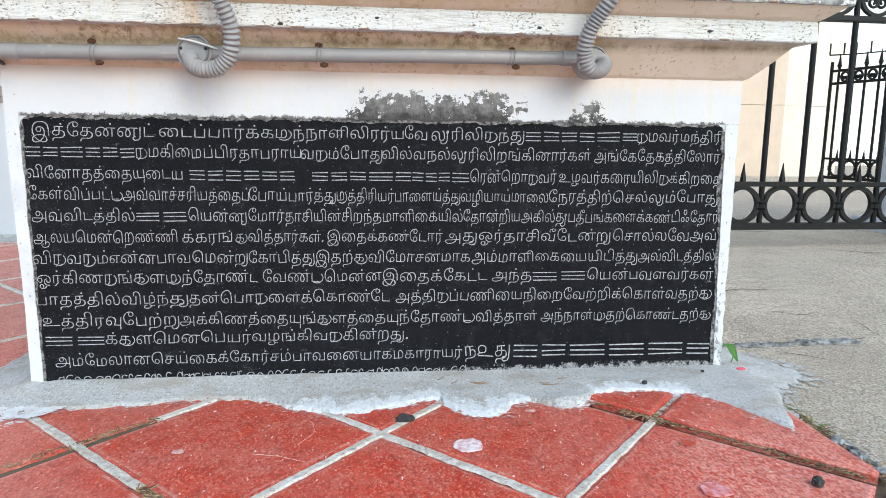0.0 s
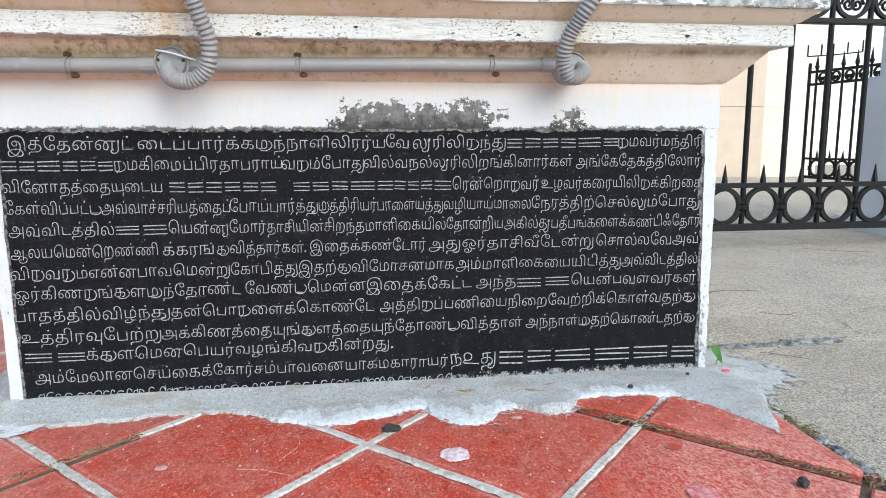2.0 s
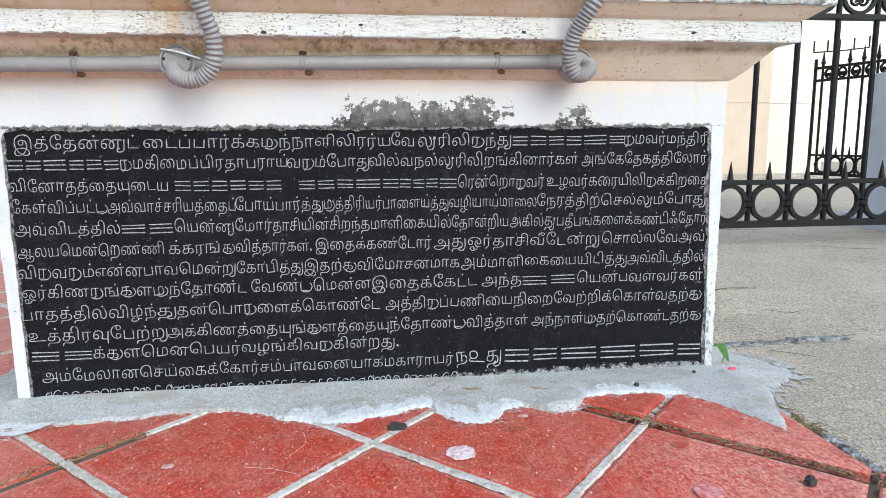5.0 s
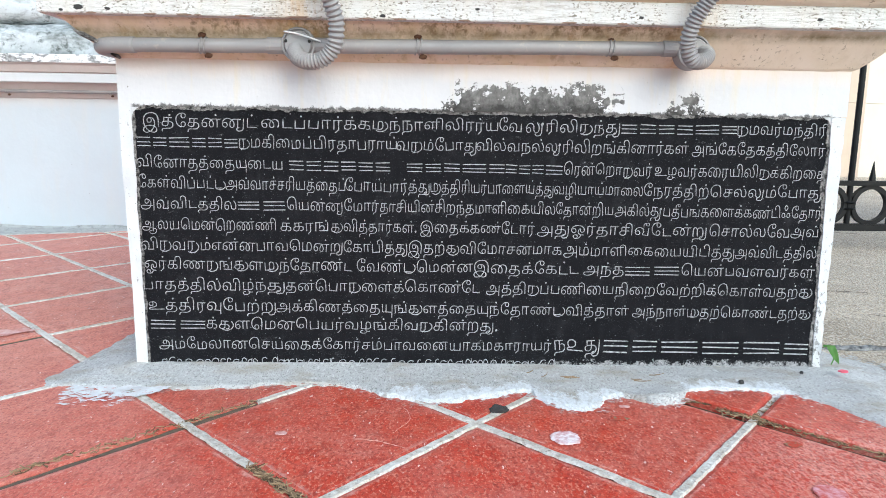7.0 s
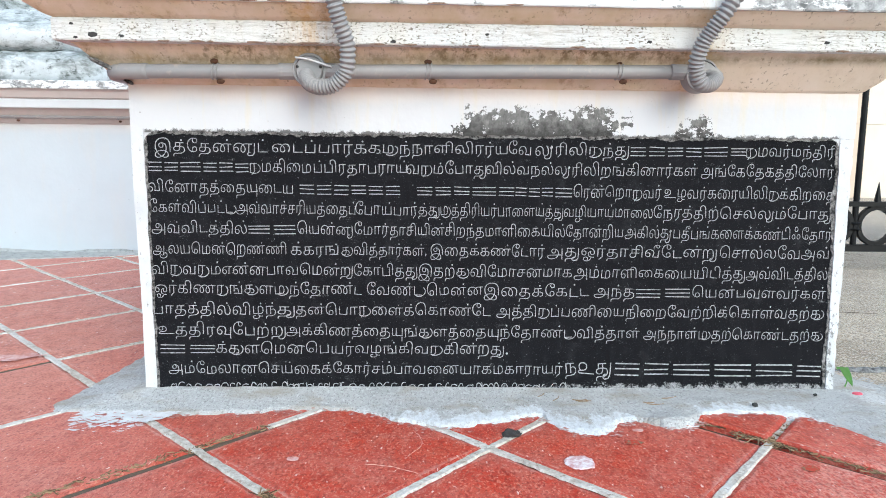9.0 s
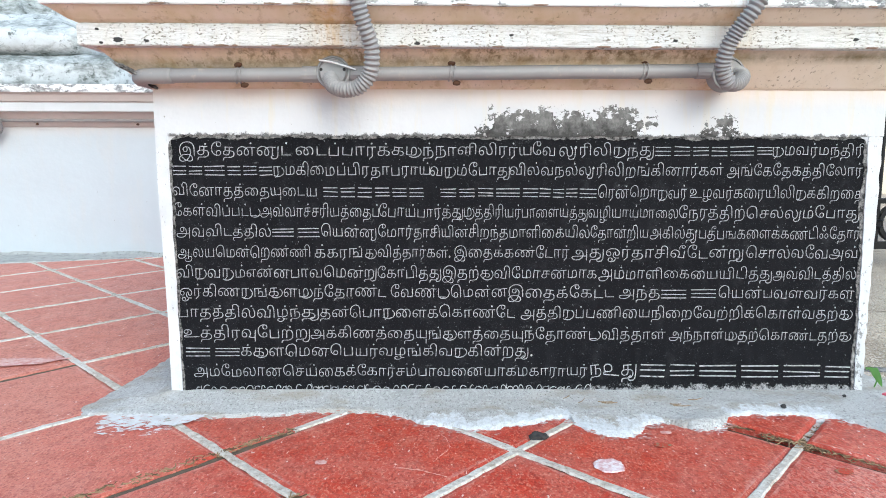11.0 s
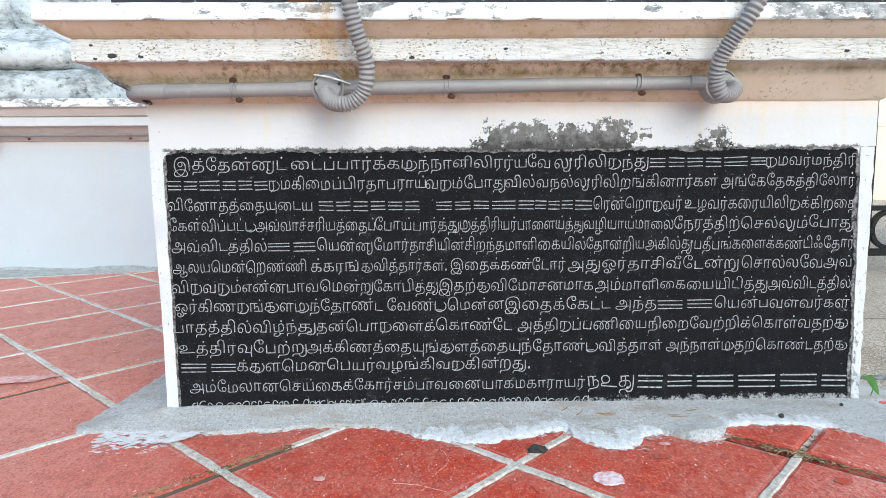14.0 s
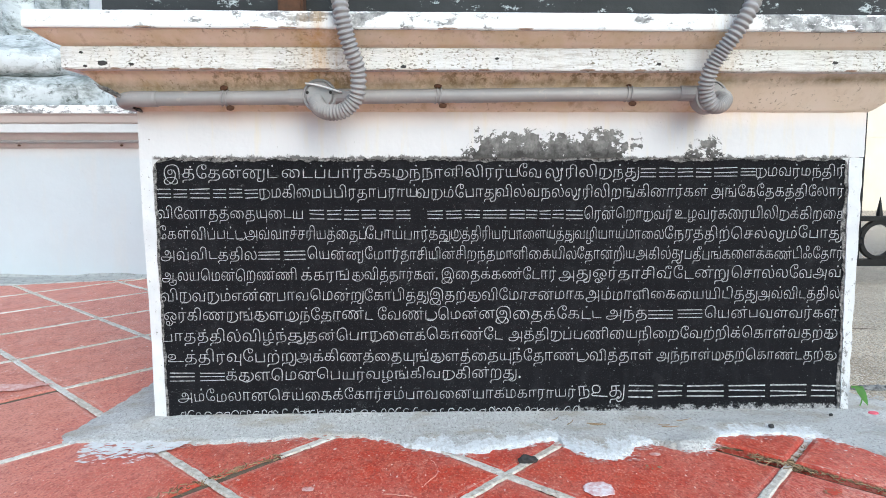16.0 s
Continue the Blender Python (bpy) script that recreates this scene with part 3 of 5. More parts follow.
# ---- the pedestal with the inscription ----
def moulding(profile, x0, x1, y0, y1, jitter=0.0008, n=110):
    """Rings round a rectangle, pushed out by the profile's (out, z)."""
    bm = bmesh.new()
    rings = []
    for out, z in profile:
        a, b1, c1, d = x0 - out, x1 + out, y0 - out, y1
        ring = []
        for i in range(n + 1):
            x = a + (b1 - a) * i / n
            corner = 0.0 if 0 < i < n else 0.002 + 0.002 * wob(x, c1, z, 40)
            ring.append(Vector((x + (corner if i == 0 else -corner), c1 + jitter * wob(x, out, z, 25) + 0.5 * corner, z + jitter * wob(x, out + 3, z, 30))))
        for i in range(1, 7):
            ring.append(Vector((b1, c1 + (d - c1) * i / 6, z)))
        for i in range(1, 7):
            ring.append(Vector((b1 + (a - b1) * i / 6, d, z)))
        for i in range(1, 6):
            ring.append(Vector((a, d + (c1 - d) * i / 6, z)))
        rings.append([bm.verts.new(p) for p in ring])
    m = len(rings[0])
    for q, s in zip(rings, rings[1:]):
        for k in range(m):
            bm.faces.new((q[k], q[(k + 1) % m], s[(k + 1) % m], s[k]))
    bm.faces.new(rings[0][::-1])
    bm.faces.new(rings[-1])
    return bm


def cornice(owner, x0, x1, y0, y1, pink, fascia_mat, ledge_mat, lift=0.0):
    for name, mat, prof in (
        ("cove", pink, [(0.0, 0.588), (0.008, 0.592), (0.024, 0.606), (0.044, 0.626), (0.062, 0.646), (0.070, 0.6515), (0.082, 0.6530)]),
        ("fascia", fascia_mat, [(0.080, 0.6500), (0.0875, 0.6505), (0.089, 0.653), (0.089, 0.685), (0.087, 0.6875)]),
        ("upper_cove", pink, [(0.086, 0.6876), (0.097, 0.692), (0.112, 0.702 + lift), (0.122, 0.7100 + lift)]),
        ("ledge", ledge_mat, [(0.120, 0.7101 + lift), (0.1275, 0.7103 + lift), (0.129, 0.713 + lift), (0.129, 0.735 + 1.4 * lift), (0.126, 0.738 + 1.4 * lift), (0.0, 0.744 + 1.4 * lift)]),
    ):
        keep_world(part(name, moulding(prof, x0, x1, y0, y1), mat, owner))


def plate(a_side, b_side, front, back):
    """A thin slab of plaster between two rows of (x, z)."""
    bm = bmesh.new()
    f = [[bm.verts.new((x, front + 0.0006 * wob(x, 0, z, 30), z)) for x, z in row] for row in (a_side, b_side)]
    k = [[bm.verts.new((x, back, z)) for x, z in row] for row in (a_side, b_side)]
    for i in range(len(a_side) - 1):
        bm.faces.new((f[0][i], f[0][i + 1], f[1][i + 1], f[1][i]))
        bm.faces.new((k[0][i], k[1][i], k[1][i + 1], k[0][i + 1]))
        bm.faces.new((f[0][i], k[0][i], k[0][i + 1], f[0][i + 1]))
        bm.faces.new((f[1][i], f[1][i + 1], k[1][i + 1], k[1][i]))
    for i in (0, -1):
        bm.faces.new((f[0][i], f[1][i], k[1][i], k[0][i]))
    bmesh.ops.recalc_face_normals(bm, faces=bm.faces[:])
    return bm


WL, WR = -0.0235, 1.3305
pedestal = thing("pedestal", (0.65, 0.4, 0.0), "white and pink limewashed masonry pedestal with a black inscription slab", "pedestal", kind="structure")
bm = box(bmesh.new(), WL + 0.012, WR - 0.004, 0.018, 0.9, -0.03, 0.60)
keep_world(part("core", bm, wall_paint, pedestal))
n = 270
top_edge = [(WL + (WR - WL) * i / n, 0.5035 + 0.003 * wob(i * 0.02, 0, 0, 6) + 0.0014 * wob(i * 0.02, 3, 0, 25) + 0.0014 * wob(i * 0.02, 6, 0, 70)) for i in range(n + 1)]
keep_world(part("plaster", plate(top_edge, [(x, 0.590) for x, z in top_edge], 0.0, 0.018), wall_paint, pedestal))
lip = [(x, z) for x, z in top_edge if 0.0 < x < 1.305]
keep_world(part("broken_edge", plate([(x, z - 0.0045 - 0.004 * wob(x, 7, 0, 28) - 0.0035 * wob(x, 2, 0, 110)) for x, z in lip], [(x, z + 0.0012) for x, z in lip], 0.0026, 0.017), rough_plaster, pedestal, "crumbling grey plaster edge above the slab"))
m = 110
zs = [-0.02 + 0.5235 * i / m for i in range(m + 1)]
left_in = [(0.004 - 0.010 * z + 0.0015 * wob(0, 0, z, 22) + 0.0012 * wob(0, 4, z, 80), z) for z in zs]
right_in = [(1.3150 - 0.024 * z + 0.0022 * wob(2, 0, z, 20) + 0.0015 * wob(2, 4, z, 85), z) for z in zs]
keep_world(part("edge_strip", plate([(WL + 0.0060 * min(1.0, max(0.0, (0.42 - z) / 0.26)) + 0.0008 * wob(5, 0, z, 30), z) for z in zs], left_in, 0.0, 0.018), edge_paint, pedestal, "flaking white painted edge"))
keep_world(part("edge_strip", plate(right_in, [(WR - 0.001 + 0.0025 * wob(8, 0, z, 40), z) for z in zs], 0.0, 0.018), edge_paint, pedestal, "flaking white painted edge"))
keep_world(part("edge_rubble", plate([(x - 0.0055 - 0.005 * wob(x, 1, z, 17) - 0.003 * wob(x, 5, z, 95), z) for x, z in right_in], [(x + 0.001, z) for x, z in right_in], 0.0022, 0.017), rough_plaster, pedestal))
keep_world(part("edge_rubble", plate([(x - 0.001, z) for x, z in left_in], [(x + 0.004 + 0.0035 * wob(x, 1, z, 19) + 0.0025 * wob(x, 5, z, 95), z) for x, z in left_in], 0.0022, 0.017), rough_plaster, pedestal))
ROUND = 0.022
for side, cx in ((1, 0.0), (-1, 1.3025)):
    turn_by = [i * math.pi / 24 for i in range(13)]
    arc = [(cx + side * (ROUND * (1 - math.cos(a)) - 0.001 + 0.0012 * wob(cx, a, 1, 9)), 0.5035 - ROUND * (1 - math.sin(a)) + 0.0015 * wob(a, cx, 0, 7)) for a in turn_by]
    keep_world(part("corner_fillet", plate([(cx - side * 0.003 + side * 0.0004 * i, 0.5075 - 0.0003 * (12 - i)) for i in range(13)], arc, 0.0018, 0.016), edge_paint, pedestal, "crumbling plaster in the slab's corner"))
for k in range(2):
    bm = bmesh.new()
    bmesh.ops.create_icosphere(bm, subdivisions=4, radius=1.0)
    for v in bm.verts:
        g = 1 + 0.7 * wob(v.co.x + 3 * k, v.co.y, v.co.z, 1.8) + 0.4 * wob(v.co.x, v.co.y + k, v.co.z, 5)
        at_x, at_z, sx, sz = ((-0.050, 0.6185, 0.021, 0.0042), (-0.020, 0.5915, 0.010, 0.0035))[k]
        v.co = Vector((at_x + v.co.x * sx * g, (-0.048, -0.010)[k] + v.co.y * 0.007, at_z - 0.45 * v.co.x * sx * g + v.co.z * sz * g))
    keep_world(part("broken_arris", bm, rough_plaster, pedestal, "dark broken edge of the cove"))
cornice(pedestal, WL, WR, 0.0, 0.9, pink_paint, fascia_paint, ledge_paint)
slab = part("inscription_slab", box(bmesh.new(), -0.010, 1.322, 0.004, 0.017, -0.02, 0.512), slab_stone, pedestal, "black stone slab carved with whitened writing")
keep_world(slab)

for px, pz, pr in ((-0.042, 0.660, 0.0062), (0.006, 0.658, 0.005), (-0.076, 0.677, 0.003), (-0.070, 0.655, 0.003), (0.46, 0.656, 0.004), (0.62, 0.670, 0.003), (0.90, 0.662, 0.004), (1.21, 0.665, 0.004)):
    bm = bmesh.new()
    bmesh.ops.create_icosphere(bm, subdivisions=3, radius=1.0)
    for v in bm.verts:
        k = 1 + 0.5 * wob(v.co.x + px * 9, v.co.y, v.co.z, 1.6)
        v.co = Vector((px + v.co.x * pr * 1.3 * k, -0.0888 + v.co.y * 0.0009, pz + v.co.z * pr * 0.7 * k))
    keep_world(part("paint_pit", bm, dark_pebble, pedestal, "dark pit in the flaked paint"))

line = [(p.x + 0.001 * wob(p.x, 0, p.z, 160), -0.0004, p.z) for p in smooth_path([(0.214, 0, 0.568), (0.217, 0, 0.552), (0.212, 0, 0.540), (0.214, 0, 0.522), (0.210, 0, 0.508)], 26)]
keep_world(part("hairline_crack", tube(bmesh.new(), line, lambda u: 0.0006 * abs(math.sin(7 * u + 1)), 4), hairline, pedestal))

chip_rng = random.Random(8)
for i in range(22):
    on_ledge = i % 3 == 0
    cx, cz, cy = chip_rng.uniform(-0.05, 1.38), (0.7125 if on_ledge else 0.6525), (-0.1288 if on_ledge else -0.0888)
    w = chip_rng.uniform(0.004, 0.016)
    bm = bmesh.new()
    bmesh.ops.create_icosphere(bm, subdivisions=3, radius=1.0)
    for v in bm.verts:
        k = 1 + 0.6 * wob(v.co.x * 2 + cx * 9, v.co.y, v.co.z, 1.6)
        v.co = Vector((cx + v.co.x * w * k, cy + v.co.y * 0.0012, cz - 0.001 + v.co.z * 0.0016 * k))
    keep_world(part("edge_chip", bm, chipped, pedestal))

# black coping course that stands on the ledge
bm = box(bmesh.new(), -0.078, 1.388, 0.0, 0.8, 0.741, 0.98, 0.004)
tagged(solid("coping_course", bm, black_coping), "black painted masonry course with pale mould on the ledge", "masonry course", kind="structure")

# ---- carved writing ----
glyphs = {}
font_curve = bpy.data.curves.new("writing", "FONT")
font_curve.resolution_u = 3
font_ob = new("writing", font_curve)


def outline(text):
    """A run of letters filled by scan lines, so that strokes which cross stay whole: vertices and quads."""
    font_curve.body = text
    bpy.context.view_layer.update()
    curve = font_ob.to_curve(bpy.context.evaluated_depsgraph_get())
    segs = []
    for sp in curve.splines:
        pts = []
        bps = sp.bezier_points
        for p, q in zip(bps, [*bps[1:], bps[0]]):
            for k in range(5):
                u = k / 5
                pts.append(p.co * (1 - u) ** 3 + 3 * p.handle_right * u * (1 - u) ** 2 + 3 * q.handle_left * u * u * (1 - u) + q.co * u ** 3)
        thin = []
        for k, p in enumerate(pts):
            d = pts[(k + 1) % len(pts)] - pts[k - 1]
            d = d.normalized() if d.length > 1e-6 else d
            thin.append((p.x + d.y * 0.0125, p.y - d.x * 0.0125))
        segs += [(*a, *b2) for a, b2 in zip(thin, thin[1:] + thin[:1])]
    font_ob.to_curve_clear()
    v, faces = [], []
    if not segs:
        return np.zeros((0, 2)), faces
    seg = np.array(segs)
    lo, hi, pitch = seg[:, [1, 3]].min(), seg[:, [1, 3]].max(), 0.0125
    rows = max(1, int(math.ceil((hi - lo) / pitch)))
    for k in range(rows):
        y = lo + (k + 0.5) * (hi - lo) / rows
        cross = []
        for x0, y0, x1, y1 in seg[(np.minimum(seg[:, 1], seg[:, 3]) <= y) & (np.maximum(seg[:, 1], seg[:, 3]) > y)].tolist():
            cross.append((x0 + (x1 - x0) * (y - y0) / (y1 - y0), 1 if y1 > y0 else -1))
        cross.sort()
        wind, start = 0, 0.0
        h = (hi - lo) / rows / 2
        for x, way in cross:
            if wind == 0:
                start = x
            wind += way
            if wind == 0 and x - start > 1e-4:
                n0 = len(v)
                v += [(start, y - h), (x, y - h), (x, y + h), (start, y + h)]
                faces.append((n0, n0 + 1, n0 + 2, n0 + 3))
    return np.array(v).reshape(-1, 2), faces


def glyph(ch):
    if ch not in glyphs:
        v, faces = outline(ch)
        w, _ = outline(ch + "\u0b9f")
        glyphs[ch] = (v, faces, w[:, 0].max() - bar_end)
    return glyphs[ch]


def ribbon(points, half=0.031):
    v, faces = [], []
    for i, p in enumerate(points):
        a, b2 = points[max(i - 1, 0)], points[min(i + 1, len(points) - 1)]
        d = Vector((b2[0] - a[0], b2[1] - a[1])).normalized()
        v += [(p[0] - d.y * half, p[1] + d.x * half), (p[0] + d.y * half, p[1] - d.x * half)]
    for i in range(len(points) - 1):
        faces.append((2 * i, 2 * i + 1, 2 * i + 3, 2 * i + 2))
    return np.array(v), faces


bar_end = outline("\u0b9f")[0][:, 0].max()
LOOPED, RISEN, DROPPED = "கடமரளழசஷ", "தநனறணல", "பயவஙஜ"
PREFIX = {"ெ": "ெ", "ே": "ே", "ை": "ை", "ொ": "ெ", "ோ": "ே"}
MARKS = "ாிீுூெேைொோ்"


def tail(base, x, long):
    """The stroke of the short and long u under or beside a letter that ends at x."""
    if base in LOOPED:
        pts = [(x - 0.20 + 0.46 * math.sin(a), 0.23 - 0.34 * math.cos(a)) for a in np.linspace(-0.75, 2.45, 20)]
        more = 0.31
    elif base in RISEN:
        pts = [(x - 0.10 - 0.16 * math.sin(a), -0.12 + 0.11 * math.cos(a)) for a in np.linspace(0.0, 3.0, 8)] + [(x + 0.06, -0.19), (x + 0.14, -0.06), (x + 0.15, 0.2), (x + 0.15, 0.55)]
        more = 0.27
    else:
        pts = [(x - 0.04, 0.03), (x - 0.04, -0.24)]
        more = 0.06
    if long:
        pts += [(pts[-1][0] + 0.07 * math.sin(a), pts[-1][1] - 0.07 + 0.07 * math.cos(a)) for a in np.linspace(0.3, 4.5, 8)]
        more += 0.08
    return (*ribbon(pts), more)


cut = random.Random(21)


def compose(text):
    """Vertices and faces of a run of writing, in ems from its left end. What stands in braces becomes plain bars."""
    v_all, f_all, x, count = [], [], 0.0, 0

    def add(v, faces, dx):
        nonlocal count
        if len(v):
            mid = np.array((v[:, 0].mean(), 0.27))
            a, k = cut.gauss(0, 0.035), 1 + cut.gauss(0, 0.05)
            turned_v = (v - mid) @ np.array(((math.cos(a), math.sin(a)), (-math.sin(a), math.cos(a)))) * (1.0, k) + mid
            v_all.append(turned_v + np.array((dx, cut.gauss(0, 0.018))))
            f_all.extend(tuple(i + count for i in f) for f in faces)
            count += len(v)

    plain, i = False, 0
    while i < len(text):
        ch = text[i]
        i += 1
        if ch in "{}":
            plain = ch == "{"
            continue
        signs = ""
        while i < len(text) and text[i] in MARKS:
            signs += text[i]
            i += 1
        if plain:
            w = 0.62 + 0.32 * sum(s in "ாெேைொோ" for s in signs)
            for z in (0.02, 0.27, 0.52):
                add(*ribbon([(0.0, z), (w, z)]), x)
            x += w + 0.13
            continue
        for s in signs:
            if s in PREFIX:
                v, faces, adv = glyph(PREFIX[s])
                add(v, faces, x)
                x += adv
        v, faces, adv = glyph(ch)
        add(v, faces, x)
        end = x + (v[:, 0].max() if len(v) else adv)
        x += adv
        for s in signs:
            if s in "ுூ":
                v, faces, more = tail(ch, end, s == "ூ")
                add(v, faces, 0.0)
                x = end + more
            elif s in "ாொோ":
                v, faces, adv = glyph("ா")
                add(v, faces, x)
                x += adv
            elif s in "ிீ்":
                v, faces, adv = glyph(s)
                add(v, faces, x)
                x += adv
    return np.concatenate(v_all), f_all, x


def carve(z_left, z_right, height, runs):
    """One carved line: runs of (start, end, text), letters of that height."""
    verts, faces, first, last = [], [], runs[0][0], runs[-1][1]
    for a, b3, text in runs:
        v, f, width = compose(text)
        lo, hi = v[:, 0].min(), v[:, 0].max()
        x = a + (v[:, 0] - lo) / (hi - lo) * (b3 - a)
        z = z_left + (z_right - z_left) * (x - first) / (last - first) + v[:, 1] * height / 0.554
        start = len(verts)
        verts += [(p + 0.0006 * wob(p, 0, q, 60), 0.0026, q + 0.0007 * wob(p, 4, q, 45)) for p, q in zip(x.tolist(), z.tolist())]
        faces += [tuple(i + start for i in fc) for fc in f]
    me = bpy.data.meshes.new("carved_line")
    me.from_pydata(verts, [], faces)
    me.materials.append(letter_paint)
    ob = new("carved_line", me)
    ob.parent = slab
    return ob


carve(0.4670, 0.4690, 0.0165, [(0.018, 0.224, "இத்தேன்னுட்"), (0.233, 0.433, "டைப்பார்க்க"), (0.437, 0.671, "முந்நாளிலிரர்ய"), (0.673, 0.715, "வே"), (0.723, 0.900, "லூரிலிருந்து"), (0.903, 1.124, "{கிருஷ்ணராய}"), (1.124, 1.300, "ருமவர்மந்திரி")])
carve(0.4310, 0.4310, 0.0165, [(0.005, 0.189, "{அப்பாஜிஐய}"), (0.191, 0.304, "ருமகிமை"), (0.309, 0.482, "ப்பிரதாபராய்"), (0.482, 0.631, "வரும்போது"), (0.631, 1.033, "வில்வநல்லூரிலிறங்கினார்கள்"), (1.040, 1.297, "அங்கேதேகத்திலோர்")])
carve(0.3930, 0.3880, 0.0165, [(0.003, 0.270, "வினோதத்தையுடைய"), (0.282, 0.470, "{உய்யகுண்ட}"), (0.501, 0.685, "{விசுவராய}"), (0.687, 0.795, "{முதலியா}"), (0.798, 0.966, "ரென்றொருவர்"), (0.972, 1.303, "உழவர்கரையிலிருக்கிறதை")])
carve(0.3550, 0.3500, 0.0165, [(0.004, 0.164, "கேள்விப்பட்டு"), (0.164, 0.386, "அவ்வாச்சரியத்தைப்"), (0.386, 0.544, "போய்பார்த்து"), (0.546, 0.779, "முத்திரியர்பாளைய்த்து"), (0.781, 0.951, "வழியாய்மாலை"), (0.953, 1.078, "நேரத்திற்"), (1.082, 1.298, "செல்லும்போது")])
carve(0.3170, 0.3110, 0.0165, [(0.006, 0.182, "அவ்விடத்தில்"), (0.185, 0.274, "{ஆயி}"), (0.277, 0.449, "யென்னுமோர்"), (0.451, 0.553, "தாசியின்"), (0.555, 0.784, "சிறந்தமாளிகையில்"), (0.786, 0.896, "தோன்றிய"), (0.899, 1.303, "அகில்தூபதீபங்களைக்கண்டிஃதோர்")])
carve(0.2770, 0.2740, 0.0165, [(0.006, 0.255, "ஆலயமென்றெண்ணி"), (0.264, 0.353, "க்கரங்"), (0.359, 0.520, "குவித்தார்கள்."), (0.528, 0.746, "இதைக்கண்டோர்"), (0.751, 1.080, "அதுஓர்தாசிவீடேன்று"), (1.086, 1.300, "சொல்லவேஅவ்")])
carve(0.2390, 0.2330, 0.0165, [(0.003, 0.131, "விருவரும்"), (0.134, 0.380, "என்னபாவமென்று"), (0.382, 0.503, "கோபித்து"), (0.505, 0.800, "இதற்குவிமோசனமாக"), (0.804, 1.138, "அம்மாளிகையையிடித்து"), (1.140, 1.301, "அவ்விடத்தில்")])
carve(0.2020, 0.1950, 0.0165, [(0.007, 0.398, "ஓர்கிணருங்குளமுந்தோண்ட"), (0.407, 0.629, "வேண்டுமென்ன"), (0.631, 0.835, "இதைக்கேட்ட"), (0.844, 0.923, "அந்த"), (0.926, 1.032, "{ஆயி}"), (1.037, 1.301, "யென்பவளவர்கள்")])
carve(0.1620, 0.1560, 0.0165, [(0.003, 0.233, "பாதத்தில்விழ்ந்"), (0.236, 0.269, "து"), (0.271, 0.645, "தன்பொருளைக்கொண்டே"), (0.656, 1.301, "அத்திருப்பணியைநிறைவேற்றிக்கொள்வதற்கு")])
carve(0.1220, 0.1120, 0.0165, [(0.010, 0.251, "உத்திரவுபேற்று"), (0.252, 0.937, "அக்கிணத்தையுங்குளத்தையுந்தோண்டுவித்தாள்"), (0.945, 1.302, "அந்நாள்முதற்கொண்டதற்கு")])
carve(0.0850, 0.0830, 0.0165, [(0.012, 0.116, "{ஆயி}"), (0.118, 0.680, "க்குளமெனபெயர்வழங்கிவருகின்றது.")])
carve(0.0450, 0.0430, 0.0165, [(0.026, 0.788, "அம்மேலானசெய்கைக்கோர்சம்பாவனையாகமகாராயர்")])
carve(0.0430, 0.0370, 0.0235, [(0.793, 0.884, "ந௨து"), (0.891, 1.304, "{நப்போலேயோம்}")])

bpy.data.objects.remove(font_ob)

# the last line is half buried in the cement
bm = bmesh.new()
rng = random.Random(4)
x = 0.030
while x < 0.80:
    w, zb = rng.uniform(0.007, 0.014), 0.0185 - 0.004 * x
    top = rng.uniform(0.004, 0.010)
    lean = rng.uniform(-0.002, 0.002)
    spread = rng.uniform(2.0, 3.3)
    pts = [(x + w * (0.5 - 0.5 * math.cos(a)) + lean * math.sin(a), 0.0030, zb + top * math.sin(a)) for a in np.linspace(0.0, spread, 12)]
    tube(bm, pts, 0.0009, 5)
    if rng.random() < 0.4:
        tube(bm, [(x + w, 0.0030, zb), (x + w + 0.0006, 0.0030, zb + top * 0.6), (x + w, 0.0030, zb + top + 0.002)], 0.0008, 5)
    x += w + rng.uniform(0.001, 0.009)
part("buried_line", bm, letter_paint, slab, "half buried row of worn unreadable marks")


# ---- conduit on the cove ----
def conduit_run(x0, x1, y, z, clips, label, lean=0.0, radius=0.0125):
    t = thing("conduit", (x0, y, z), label, "conduit pipe", "wall conduits")
    pts = [(x0 + (x1 - x0) * i / 60, y + 0.0012 * wob(i * 0.05, 0, 0, 3), z + 0.001 * wob(i * 0.05, 2, 0, 3) + lean * i / 60) for i in range(61)]
    keep_world(part("pipe", tube(bmesh.new(), pts, radius, 14), conduit, t, smooth=True))
    for cx in clips:
        zc = z + lean * (cx - x0) / (x1 - x0)
        bm = bmesh.new()
        for dx in (-0.0035, 0.0035):
            tube(bm, [(cx + dx + 0.25 * radius * math.cos(0.5 * a), y + (radius + 0.0012) * math.cos(a), zc + (radius + 0.0012) * math.sin(a)) for a in np.linspace(0.9, 5.4, 16)], 0.0014, 6)
        clip = keep_world(part("clip", bm, conduit, t, "grey saddle clip"))
        for dz, dx in ((0.017, -0.001), (-0.017, 0.008)):
            bm = bmesh.new()
            bmesh.ops.create_icosphere(bm, subdivisions=2, radius=0.006)
            for v in bm.verts:
                v.co = Vector((v.co.x * 1.2 + cx + dx, v.co.y * 0.6 + y - 0.002 - 0.12 * dz, v.co.z * 0.8 + zc + dz)) + Vector((wob(*v.co, 300), 0, wob(*v.co, 250))) * 0.0015
            keep_world(part("rusty_screw", bm, rust, clip, "rusted screw head"))
    return t


